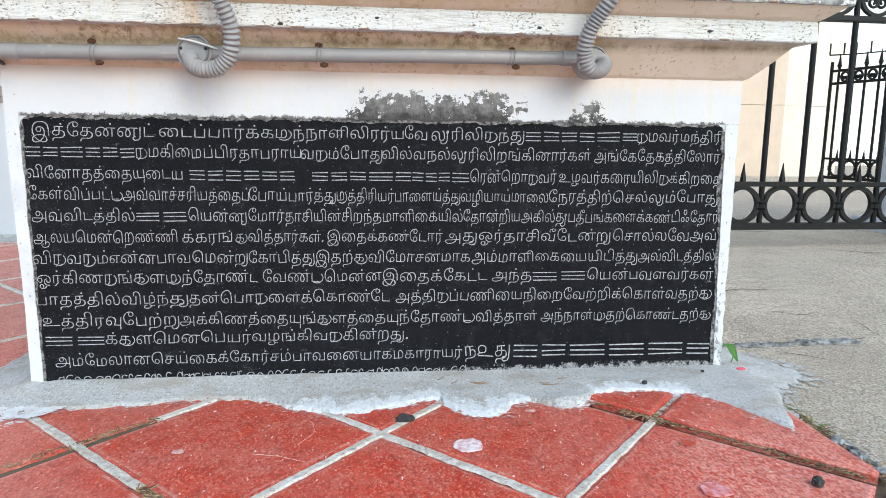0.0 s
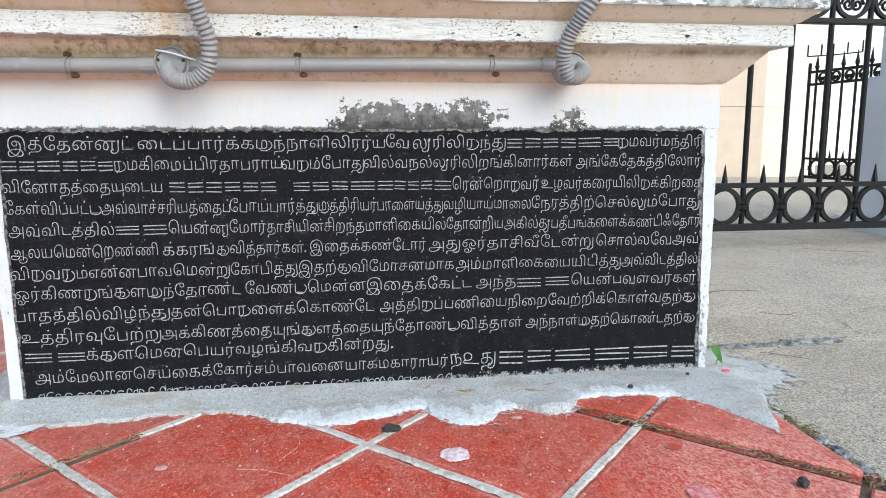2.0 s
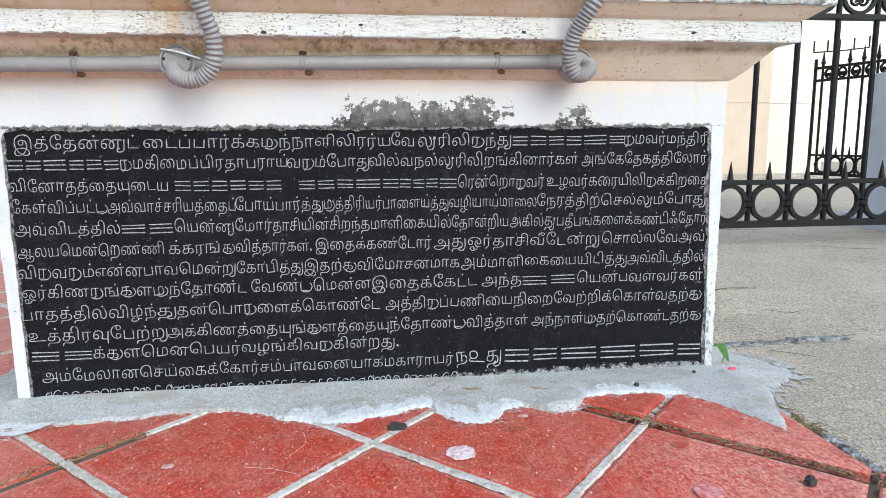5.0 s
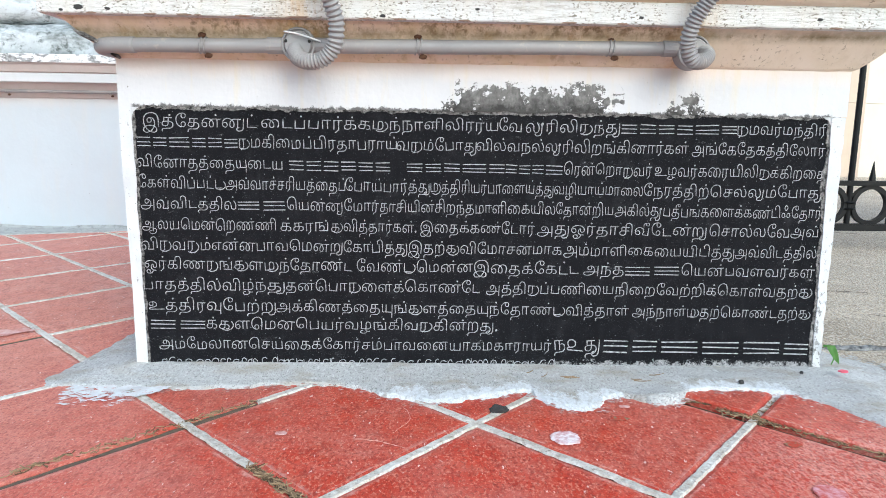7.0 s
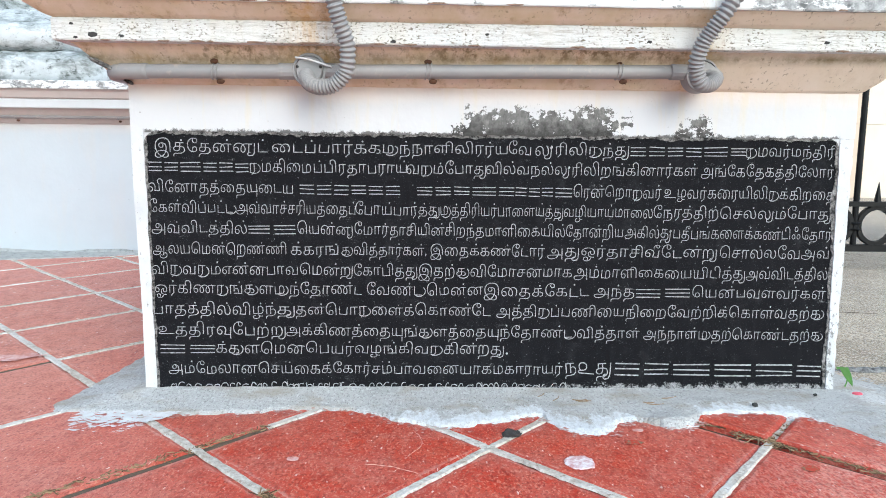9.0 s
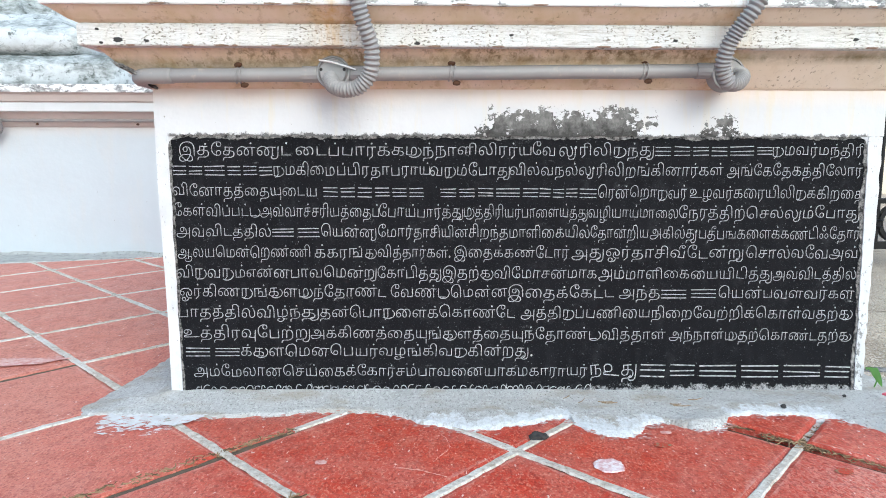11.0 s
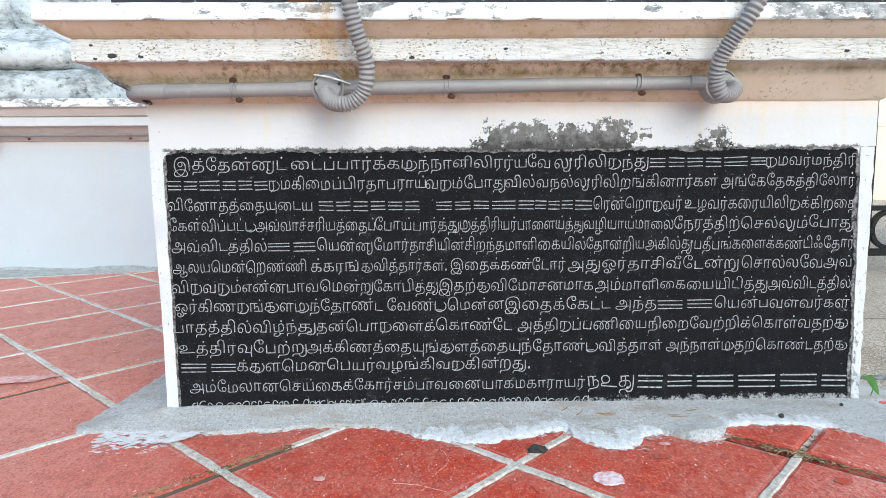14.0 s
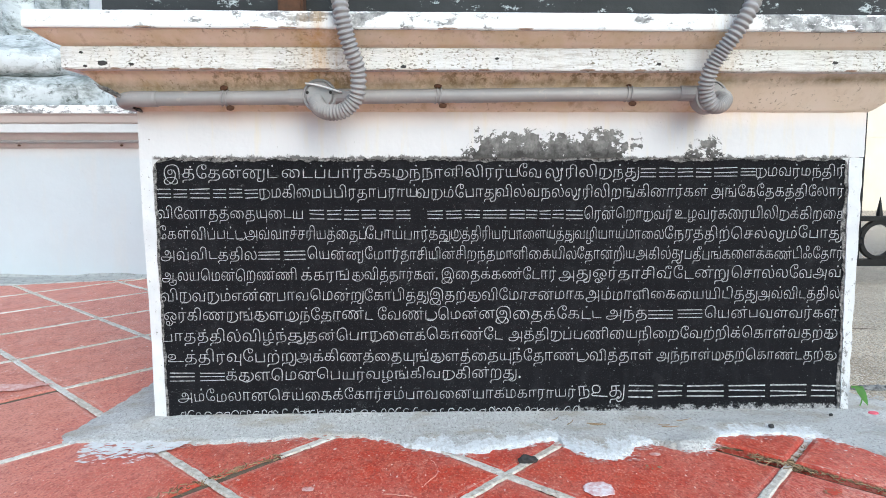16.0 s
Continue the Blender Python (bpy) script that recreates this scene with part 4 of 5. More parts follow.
main = conduit_run(-0.006, 1.00, -0.043, 0.6055, (0.147, 0.521, 0.862), "grey plastic conduit pipe clipped under the cornice", 0.013)
elbow = [(0.030, -0.043, 0.6062), (-0.008, -0.043, 0.6055), (-0.020, -0.041, 0.605), (-0.030, -0.034, 0.604), (-0.034, -0.022, 0.603), (-0.034, 0.02, 0.603), (-0.034, 0.30, 0.603)]
keep_world(part("elbow", tube(bmesh.new(), smooth_path(elbow, 30), 0.0138, 14), conduit, main, smooth=True))
for cx, cz in ((0.274, 0.6093), (0.352, 0.6103), (0.970, 0.618)):
    keep_world(part("coupling", tube(bmesh.new(), [(cx - 0.016, -0.043, cz), (cx + 0.016, -0.043, cz)], 0.0143, 14), conduit, main, smooth=False))


def junction(x, z, path):
    t = thing("junction_box", (x, -0.05, z), "round grey plastic junction box with a ribbed flexible conduit", "junction box", "junction boxes")
    bm = bmesh.new()
    prof = [(0.033, -0.028), (0.033, -0.056), (0.0318, -0.0585), (0.0288, -0.0588), (0.0282, -0.0560), (0.0270, -0.0560), (0.0262, -0.0595), (0.024, -0.0625), (0.0, -0.063)]
    k = 28
    rings = [[bm.verts.new((x + r * math.cos(a * math.tau / k), y, z + r * math.sin(a * math.tau / k))) for a in range(k)] for r, y in ((0.90 * q0, q1) for q0, q1 in prof[:-1])]
    for q, s in zip(rings, rings[1:]):
        for a in range(k):
            bm.faces.new((q[a], q[(a + 1) % k], s[(a + 1) % k], s[a]))
    bm.faces.new(rings[-1])
    bm.faces.new(rings[0][::-1])
    body = keep_world(part("box_body", bm, conduit, t))
    for dx in (-0.020, 0.020):
        bm = bmesh.new()
        bmesh.ops.create_uvsphere(bm, u_segments=10, v_segments=6, radius=0.0028, matrix=Matrix.Translation((x + dx, -0.0625, z + 0.005)))
        keep_world(part("screw", bm, dark_pebble, body))
    pts = smooth_path(path, 620)
    length = sum((b4 - a).length for a, b4 in zip(pts, pts[1:]))
    ribs = length / 0.0088
    keep_world(part("flexible_conduit", tube(bmesh.new(), pts, lambda u: 0.0108 + 0.0033 * (0.5 + 0.5 * math.cos(u * ribs * math.tau)) ** 0.8, 16), conduit, t, "ribbed grey flexible conduit", True))


junction(0.313, 0.6105, [(0.308, -0.055, 0.602), (0.311, -0.074, 0.594), (0.321, -0.091, 0.583), (0.341, -0.102, 0.5775), (0.364, -0.107, 0.583), (0.382, -0.112, 0.604), (0.386, -0.122, 0.642), (0.376, -0.136, 0.676), (0.367, -0.146, 0.708), (0.361, -0.148, 0.745), (0.357, -0.12, 0.79), (0.355, -0.06, 0.85), (0.354, -0.012, 0.91)])
junction(1.008, 0.611, [(1.024, -0.056, 0.613), (1.024, -0.074, 0.604), (1.008, -0.092, 0.592), (0.987, -0.103, 0.593), (0.974, -0.112, 0.620), (0.977, -0.126, 0.652), (0.990, -0.136, 0.678), (1.008, -0.148, 0.708), (1.030, -0.150, 0.750), (1.052, -0.12, 0.80), (1.07, -0.06, 0.86), (1.08, -0.012, 0.92)])
t = thing("cable_tie", (0.32, -0.07, 0.62), "thin white plastic tie round the conduit", "cable tie")
keep_world(part("strap", tube(bmesh.new(), smooth_path([(0.290, -0.064, 0.631), (0.312, -0.071, 0.627), (0.334, -0.070, 0.621), (0.352, -0.058, 0.616)], 14), 0.0016, 6), wash_paint, t, smooth=True))

# rusty stub by the coping
t = thing("iron_stub", (0.268, -0.03, 0.745), "rusted iron stub set in the ledge", "iron bracket")
keep_world(part("stub", box(bmesh.new(), 0.243, 0.286, -0.05, -0.002, 0.7405, 0.80, 0.004), rust, t))

# ---- cement apron round the pedestal foot ----
APRON = [((-0.014, 0.62), (-0.06, 0.66)), ((-0.014, 0.40), (-0.085, 0.42)), ((-0.014, 0.22), (-0.125, 0.26)), ((-0.014, 0.05), (-0.150, 0.06)), ((-0.014, 0.004), (-0.158, -0.075)),
         ((0.02, 0.004), (0.0, -0.098)), ((0.08, 0.004), (0.07, -0.100)), ((0.19, 0.004), (0.19, -0.098)), ((0.30, 0.004), (0.31, -0.072)), ((0.40, 0.004), (0.41, -0.094)), ((0.50, 0.004), (0.49, -0.150)), ((0.56, 0.004), (0.56, -0.165)), ((0.66, 0.004), (0.66, -0.140)), ((0.725, 0.004), (0.722, -0.114)), ((0.745, 0.004), (0.742, -0.155)), ((0.79, 0.004), (0.775, -0.194)),
         ((0.83, 0.004), (0.830, -0.198)), ((0.86, 0.004), (0.858, -0.152)), ((0.90, 0.004), (0.895, -0.138)), ((0.96, 0.004), (0.955, -0.172)), ((1.0, 0.004), (1.0, -0.145)), ((1.06, 0.004), (1.055, -0.121)), ((1.17, 0.004), (1.167, -0.130)), ((1.25, 0.004), (1.235, -0.185)), ((1.330, 0.004), (1.292, -0.318)), ((1.330, 0.008), (1.331, -0.238)), ((1.330, 0.015), (1.390, -0.130)), ((1.330, 0.03), (1.490, -0.058)), ((1.330, 0.07), (1.480, 0.030)), ((1.330, 0.20), (1.40, 0.16)), ((1.330, 0.42), (1.36, 0.44))]
inner = smooth_path([(*p, 0) for p, q in APRON], 420)
outer = smooth_path([(*q, 0) for p, q in APRON], 420)
bm = bmesh.new()
uvl = bm.loops.layers.uv.new("rim")
rows = []
steps = 12
for i, (p, q) in enumerate(zip(inner, outer)):
    q = q + (q - p).normalized() * (0.010 * wob(q.x, q.y, 5, 38) + 0.008 * wob(q.x, q.y, 8, 110) + 0.003 * wob(q.x, q.y, 2, 300))
    row = []
    for k in range(steps + 1):
        v = k / steps
        r = p.lerp(q, v)
        z = 0.003 + (0.0145 - 0.0055 * min(1.0, max(0.0, (r.x - 0.5) / 0.5))) * (1 - v) ** 1.3 + 0.007 * math.exp(-((r.x - 0.955) / 0.035) ** 2 - ((r.y + 0.145) / 0.028) ** 2) + 0.0018 * wob(r.x, r.y, 0, 35) * (1 - v) + rise(r.y) + 0.0065 * min(1.0, 2.0 * v) * min(1.0, max(0.0, (r.x - 0.92) / 0.12)) * min(1.0, max(0.0, (1.42 - r.x) / 0.08))
        row.append(bm.verts.new((r.x, r.y, z if k < steps else -0.006 + rise(r.y))))
    rows.append(row)
for i, (a, b5) in enumerate(zip(rows, rows[1:])):
    for k in range(steps):
        f = bm.faces.new((a[k], a[k + 1], b5[k + 1], b5[k]))
        for lp, vv in zip(f.loops, (k, k + 1, k + 1, k)):
            lp[uvl].uv = (i / 420, vv / steps)
bmesh.ops.recalc_face_normals(bm, faces=bm.faces[:])
tagged(solid("cement_apron", bm, cement, smooth=True), "rough grey cement skirt splashed with limewash round the pedestal foot", "cement skirt", kind="structure")

# ---- back pedestal with its column ----
back_pedestal = thing("back_pedestal", (-1.5, 2.3, 0.0), "bluish white wall with a pink and white cornice", "pedestal", kind="structure")
keep_world(part("core", box(bmesh.new(), -4.2, 0.6, 1.792, 3.2, -0.03, 0.60), shaded_wall_paint, back_pedestal))
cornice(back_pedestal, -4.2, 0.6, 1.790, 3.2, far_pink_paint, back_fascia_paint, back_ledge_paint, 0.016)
bm = bmesh.new()
cols = [(-4.1 + 4.6 * i / 160) for i in range(161)]
rows = []
for x in cols:
    h = 0.026 + 0.010 * wob(x, 0, 0, 6) + 0.006 * wob(x, 2, 0, 22)
    front = min(1.755, 1.60 + 0.30 * (max(x, -2.0) + 1.25)) + 0.010 * wob(x, 5, 0, 9)
    rows.append([bm.verts.new((x, front, 0.010)), bm.verts.new((x, front + 0.012, 0.021 + 0.003 * wob(x, 7, 0, 14))), bm.verts.new((x, 1.775, 0.022 + h * 0.3)), bm.verts.new((x, 1.7905, 0.014 + h))])
for q, s in zip(rows, rows[1:]):
    for k in range(3):
        bm.faces.new((q[k], s[k], s[k + 1], q[k + 1]))
keep_world(part("cement_skirting", bm, skirting_cement, back_pedestal, "mouldy cement skirting"))
far_run = conduit_run(-3.0, 0.3, 1.757, 0.6165, (-1.22, -0.79, -2.3), "thin grey conduit pipe clipped under the back cornice", 0.0, 0.0085)

bend = smooth_path([(-1.46, 1.675, 0.77), (-1.39, 1.675, 0.69), (-1.355, 1.70, 0.625), (-1.36, 1.725, 0.575), (-1.40, 1.74, 0.558), (-1.43, 1.748, 0.58), (-1.45, 1.752, 0.6165)], 90)
keep_world(part("hose", tube(bmesh.new(), [tuple(p) for p in bend], lambda u: 0.0155 + 0.0025 * math.sin(190 * u), 14), conduit, far_run, "ribbed grey flexible hose", smooth=True))

column = thing("column", (-1.95, 2.55, 0.744), "mould-stained white fluted column on a square plinth", "column")
keep_world(part("plinth", moulding([(0.0, 0.756), (0.022, 0.762), (0.032, 0.790), (0.034, 0.820), (0.030, 0.848), (0.012, 0.868), (-0.020, 0.884), (-0.070, 0.897), (-0.12, 0.904)], -2.95, -0.885, 1.74, 3.1, 0.012, 90), moss_stone, column, smooth=True))


def turned(profile, cx, cy, k=72, flutes=0, depth=0.0):
    bm = bmesh.new()
    rings = []
    for r, z in profile:
        rings.append([bm.verts.new((cx + (r - depth * abs(math.sin(a * flutes * math.pi / k)) ** 0.7) * math.cos(a * math.tau / k), cy + (r - depth * abs(math.sin(a * flutes * math.pi / k)) ** 0.7) * math.sin(a * math.tau / k), z)) for a in range(k)])
    for q, s in zip(rings, rings[1:]):
        for a in range(k):
            bm.faces.new((q[a], q[(a + 1) % k], s[(a + 1) % k], s[a]))
    bm.faces.new(rings[-1])
    bm.faces.new(rings[0][::-1])
    return bm


keep_world(part("torus", moulding([(0.0, 0.893), (0.035, 0.902), (0.052, 0.925), (0.058, 0.955), (0.050, 0.985), (0.03, 1.004), (0.010, 1.012), (-0.02, 1.020), (-0.05, 1.040), (-0.10, 1.068), (-0.13, 1.090)], -2.95, -1.065, 1.80, 3.1, 0.008, 60), moss_stone, column, smooth=True))
keep_world(part("shaft", turned([(0.66, 1.060), (0.64, 1.085), (0.60, 1.11), (0.585, 1.18), (0.575, 3.6)], -1.84, 2.47, 240, 24, 0.035), moss_stone, column, smooth=True))

# rear wall behind the columns
rear = thing("rear_wall", (-1.0, 5.0, 0.0), "pale cream building wall with upright grooves", "wall", kind="structure")
x = -7.0
while x < 1.6:
    keep_world(part("wall_panel", box(bmesh.new(), x, x + 0.40, 5.0, 5.3, -0.03, 4.6, 0.012), grey_pillar_paint, rear))
    x += 0.402

# ---- the gate ----
def ring(bm, cx, cz, r_out, r_in, y, depth, k=36):
    rows = []
    for a in range(k):
        c1, s1 = math.cos(a * math.tau / k), math.sin(a * math.tau / k)
        rows.append([bm.verts.new((cx + r * c1, y + d, cz + r * s1)) for r, d in ((r_out, -depth / 2), (r_out, depth / 2), (r_in, depth / 2), (r_in, -depth / 2))])
    for a in range(k):
        q, s = rows[a], rows[(a + 1) % k]
        for j in range(4):
            bm.faces.new((q[j], s[j], s[(j + 1) % 4], q[(j + 1) % 4]))
    return bm


def scroll(bm, cx, cz, size, flip, half=0.006):
    pts = []
    for a in np.linspace(0.0, 3.4 * math.pi, 40):
        r = size * (1 - a / (4.2 * math.pi))
        pts.append((cx + flip * (size * 0.2 - r * math.cos(a)), 0.0, cz + r * math.sin(a)))
    return tube(bm, pts, half, 6)


def gate(label, first, count, pitch, height, low=0.955, high=1.158):
    """An iron gate in the plane y = 0; its bars stand from x = first on."""
    g = thing("iron_gate", (0, 0, 0), label, "gate", "iron gates")
    x0, x1 = first - pitch * 0.5, first + pitch * (count - 0.5)

    def rail(z0, z1, d=0.02):
        part("rail", box(bmesh.new(), x0, x1, -d, d, z0, z1, 0.003), iron, g)
    rail(0.096, 0.124)
    rail(0.2785, 0.2985)
    rail(low, low + 0.023)
    rail(high - 0.023, high)
    mid, half = (low + high) / 2, (high - low) / 2 - 0.0215
    shared = {}

    def piece(name, maker, dx):
        if name not in shared:
            shared[name] = part(name, maker(), iron, g)
            shared[name].location.x = dx
        else:
            o = shared[name].copy()
            scene.collection.objects.link(o)
            o.location.x = dx
    bar = lambda: tube(bmesh.new(), [(0, 0, 0.1), (0, 0, 0.7), (0, 0, height)], 0.0115, 10)
    collar = lambda: tube(bmesh.new(), [(0, 0, 0.181), (0, 0, 0.186), (0, 0, 0.190), (0, 0, 0.206), (0, 0, 0.210), (0, 0, 0.215)], lambda u: 0.020 if u in (0.0, 1.0) else 0.017 if u in (0.4, 0.6) else 0.026, 12)
    hoop = lambda: ring(bmesh.new(), 0, 0.201, 0.081, 0.064, 0, 0.022)
    small_hoop = lambda: ring(bmesh.new(), 0, mid, half, half - 0.014, 0, 0.018)
    spike = lambda: tube(bmesh.new(), [(0, 0, 0.297), (0, 0, 0.309), (0, 0, 0.325), (0, 0, 0.377)], lambda u: (0.013, 0.012, 0.0095, 0.0012)[round(u * 3)], 8)
    curl = lambda: scroll(scroll(bmesh.new(), -0.33 * half, mid - 0.26 * half, 0.38 * half, 1), 0.33 * half, mid - 0.26 * half, 0.38 * half, -1)
    tip = lambda: tube(bmesh.new(), [(0, 0, height), (0, 0, height + 0.03), (0, 0, height + 0.045), (0, 0, height + 0.14)], lambda u: (0.0115, 0.022, 0.016, 0.002)[round(u * 3)], 8)
    for i in range(count):
        bx = first + pitch * i
        piece("bar", bar, bx)
        piece("collar", collar, bx)
        piece("spear_tip", tip, bx)
        if i < count - 1:
            for name, mk in (("ring", hoop), ("spike", spike), ("top_ring", small_hoop), ("scroll", curl)):
                piece(name, mk, bx + pitch / 2)
    return g


near = gate("black wrought iron gate with rings, spikes and scrolls", 1.394, 11, 0.175, 1.30)
near.location = (0, 1.44, rise(1.44) - 0.012)
part("stile", box(bmesh.new(), 1.27, 1.31, -0.022, 0.022, 0.012, 1.4, 0.003), iron, near)
part("stile", box(bmesh.new(), 3.215, 3.25, -0.022, 0.022, 0.05, 1.4, 0.003), iron, near)
far = gate("black iron gate leaf standing open further back", 0.09, 6, 0.145, 1.13, 0.985, 1.125)
far.matrix_world = pose(5.07, 5.03, 0.018, 0, 0, -79)
part("stile", box(bmesh.new(), -0.007, 0.017, -0.012, 0.012, -0.06, 1.2, 0.003), iron, far)
part("stile", box(bmesh.new(), 0.888, 0.912, -0.012, 0.012, -0.06, 1.3, 0.003), iron, far)

pillar = thing("gate_pillar", (3.6, 1.8, 0.0), "grey-white plastered gate pillar on a low plinth", "pillar", kind="structure")
keep_world(part("plinth", box(bmesh.new(), 3.19, 4.0, 1.52, 2.09, -0.03, 0.085, 0.006), grey_pillar_paint, pillar))
keep_world(part("shaft", box(bmesh.new(), 3.26, 3.95, 1.57, 2.03, 0.08, 0.80, 0.008), grey_pillar_paint, pillar))
keep_world(part("upper_shaft", box(bmesh.new(), 3.31, 3.9, 1.62, 1.99, 0.795, 2.6, 0.008), grey_pillar_paint, pillar))

wall_a = thing("cream_wall", (4.0, 6.2, 0.0), "cream plaster wall with a groove, its shade put into the colour", "wall", kind="structure")
keep_world(part("lower_course", box(bmesh.new(), 1.2, 5.37, 6.2, 6.6, -0.03, 0.8665, 0.002), shaded_cream, wall_a))
keep_world(part("upper_course", box(bmesh.new(), 1.2, 5.37, 6.2, 6.6, 0.870, 4.0, 0.002), shaded_cream, wall_a))
wall_b = thing("pale_wall", (5.8, 6.7, 0.0), "pale cream plaster wall with a groove, its sunlight put into the colour", "wall", kind="structure")
keep_world(part("lower_course", box(bmesh.new(), 5.30, 6.28, 6.5, 7.0, -0.03, 0.8765, 0.002), sunlit_cream, wall_b))
keep_world(part("upper_course", box(bmesh.new(), 5.30, 6.28, 6.5, 7.0, 0.880, 4.0, 0.002), sunlit_cream, wall_b))
wall_c = thing("far_wall", (9.0, 12.0, 0.0), "bright white wall in the distance", "wall", kind="structure")
keep_world(part("wall", box(bmesh.new(), 5.0, 24.0, 12.0, 12.4, -0.03, 5.0, 0.02), bright_paint, wall_c))

# branched lamp bracket beyond the far gate
t = thing("branched_bracket", (5.9, 6.0, 0.0), "thin dark metal bracket with upright prongs", "lamp bracket")
bm = bmesh.new()
tube(bm, [(5.88, 5.8, -0.02), (5.88, 5.8, 1.48)], 0.008, 8)
keep_world(part("post", bm, iron, t))
keep_world(part("arm", tube(bmesh.new(), [(5.58, 5.8, 1.38), (5.88, 5.8, 1.40), (6.23, 5.8, 1.44)], 0.007, 8), iron, t))
for px, pz in ((5.58, 1.38), (5.74, 1.39), (5.88, 1.40), (6.05, 1.42), (6.23, 1.44)):
    keep_world(part("prong", tube(bmesh.new(), [(px, 5.8, pz), (px, 5.8, pz + 0.12)], 0.008, 8), iron, t))

# ---- small things on the floor ----
def blob(name, x, y, z, sx, sy, sz, mat, label, category, seed=0.0):
    bm = bmesh.new()
    bmesh.ops.create_icosphere(bm, subdivisions=3, radius=1.0)
    for v in bm.verts:
        k = 1 + 0.45 * wob(v.co.x + seed, v.co.y, v.co.z, 1.5) + 0.25 * wob(v.co.x, v.co.y + seed, v.co.z, 4)
        v.co = Vector((v.co.x * sx * k, v.co.y * sy * k, max(v.co.z, -0.55) * sz * k))
    ob = tagged(solid(name, bm, mat), label, category)
    ob.location = (x, y, z + 0.5 * sz)
    return ob


def flake(name, x, y, z, r, mat, label, category, seed=0.0, squash=1.0, thick=0.0012):
    bm = bmesh.new()
    k = 48
    rim = [(1 + 0.22 * wob(math.cos(a * math.tau / k) + seed, math.sin(a * math.tau / k), seed, 1.6) + 0.10 * wob(math.cos(a * math.tau / k), math.sin(a * math.tau / k) + seed, 0, 6)) * r for a in range(k)]
    low = [bm.verts.new((q * math.cos(a * math.tau / k), squash * q * math.sin(a * math.tau / k), 0)) for a, q in enumerate(rim)]
    top = [bm.verts.new((0.93 * v.co.x, 0.93 * v.co.y, thick)) for v in low]
    bm.faces.new(top)
    for a in range(k):
        bm.faces.new((low[a], low[(a + 1) % k], top[(a + 1) % k], top[a]))
    ob = tagged(solid(name, bm, mat), label, category)
    ob.location = (x, y, z)
    return ob


flake("lime_spot", 0.754, -0.303, 0.0008, 0.024, spot_paint, "pinkish white splash of lime on a red tile", "stain", 1.0, 1.0)
flake("lime_spot", 1.072, -0.470, 0.0008, 0.021, faint_spot, "pinkish white splash of lime on a red tile", "stain", 5.0, 1.0)
blob("stone_chip", 0.664, -0.196, 0.0, 0.015, 0.009, 0.007, dark_pebble, "flat dark chip of stone on the floor", "stone chip", 2.0)
blob("pebble", 1.127, -0.092, 0.0125, 0.0052, 0.004, 0.004, dark_pebble, "small black pebble on the cement", "pebble", 1.0)
blob("pebble", 1.222, -0.470, 0.001, 0.0085, 0.0075, 0.008, dark_pebble, "dark pebble on a red tile", "pebble", 3.0)
flake("petal", 1.341, -0.060, 0.0235, 0.009, petal_red, "fallen pink flower petal on the cement", "petal", 3.0, 0.7, 0.003)

plant = thing("seedling", (1.350, -0.006, 0.022), "small green seedling growing at the pedestal foot", "plant")
part("stem", tube(bmesh.new(), smooth_path([(0, 0, -0.002), (0.002, -0.002, 0.012), (-0.004, -0.004, 0.03)], 10), 0.0013, 6), leaf_green, plant)


def leaf(points, width):
    bm = bmesh.new()
    pts = smooth_path(points, 12)
    rows = []
    for i, p in enumerate(pts):
        w = width * math.sin(math.pi * (0.06 + 0.94 * i / 12)) ** 0.8
        rows.append([bm.verts.new(p + Vector((s * w, abs(s) * 0.25 * w, 0))) for s in (-1, -0.5, 0, 0.5, 1)])
    for q, s in zip(rows, rows[1:]):
        for k in range(4):
            bm.faces.new((q[k], q[k + 1], s[k + 1], s[k]))
    bmesh.ops.solidify(bm, geom=bm.faces[:], thickness=0.0005)
    return bm


part("leaf", leaf([(-0.004, -0.004, 0.03), (-0.010, -0.008, 0.040), (-0.004, -0.014, 0.024), (0.004, -0.018, 0.004)], 0.009), leaf_green, plant, smooth=True)
part("leaf", leaf([(-0.004, -0.004, 0.028), (-0.016, -0.005, 0.040), (-0.024, -0.01, 0.036)], 0.006), leaf_green, plant, smooth=True)

# broken cement and stones at the paving edge
for x0, y0, r0 in ((1.346, -0.345, 0.013), (1.352, -0.372, 0.010), (1.344, -0.392, 0.012), (1.350, -0.418, 0.009), (1.342, -0.440, 0.011), (1.358, -0.352, 0.008)):
    blob("rubble", x0, y0, -0.006, r0, r0 * 1.25, r0 * 0.75, dark_cement, "lump of broken grey cement at the paving edge", "rubble", 40 * x0 + 17 * y0)
blob("pebble", 1.268, -0.045, 0.0150, 0.0035, 0.003, 0.003, dark_pebble, "tiny dark pebble on the cement", "pebble", 6.0)

# dry straw in the open joints
rng = random.Random(11)
D2 = Vector((0.716, 0.698))


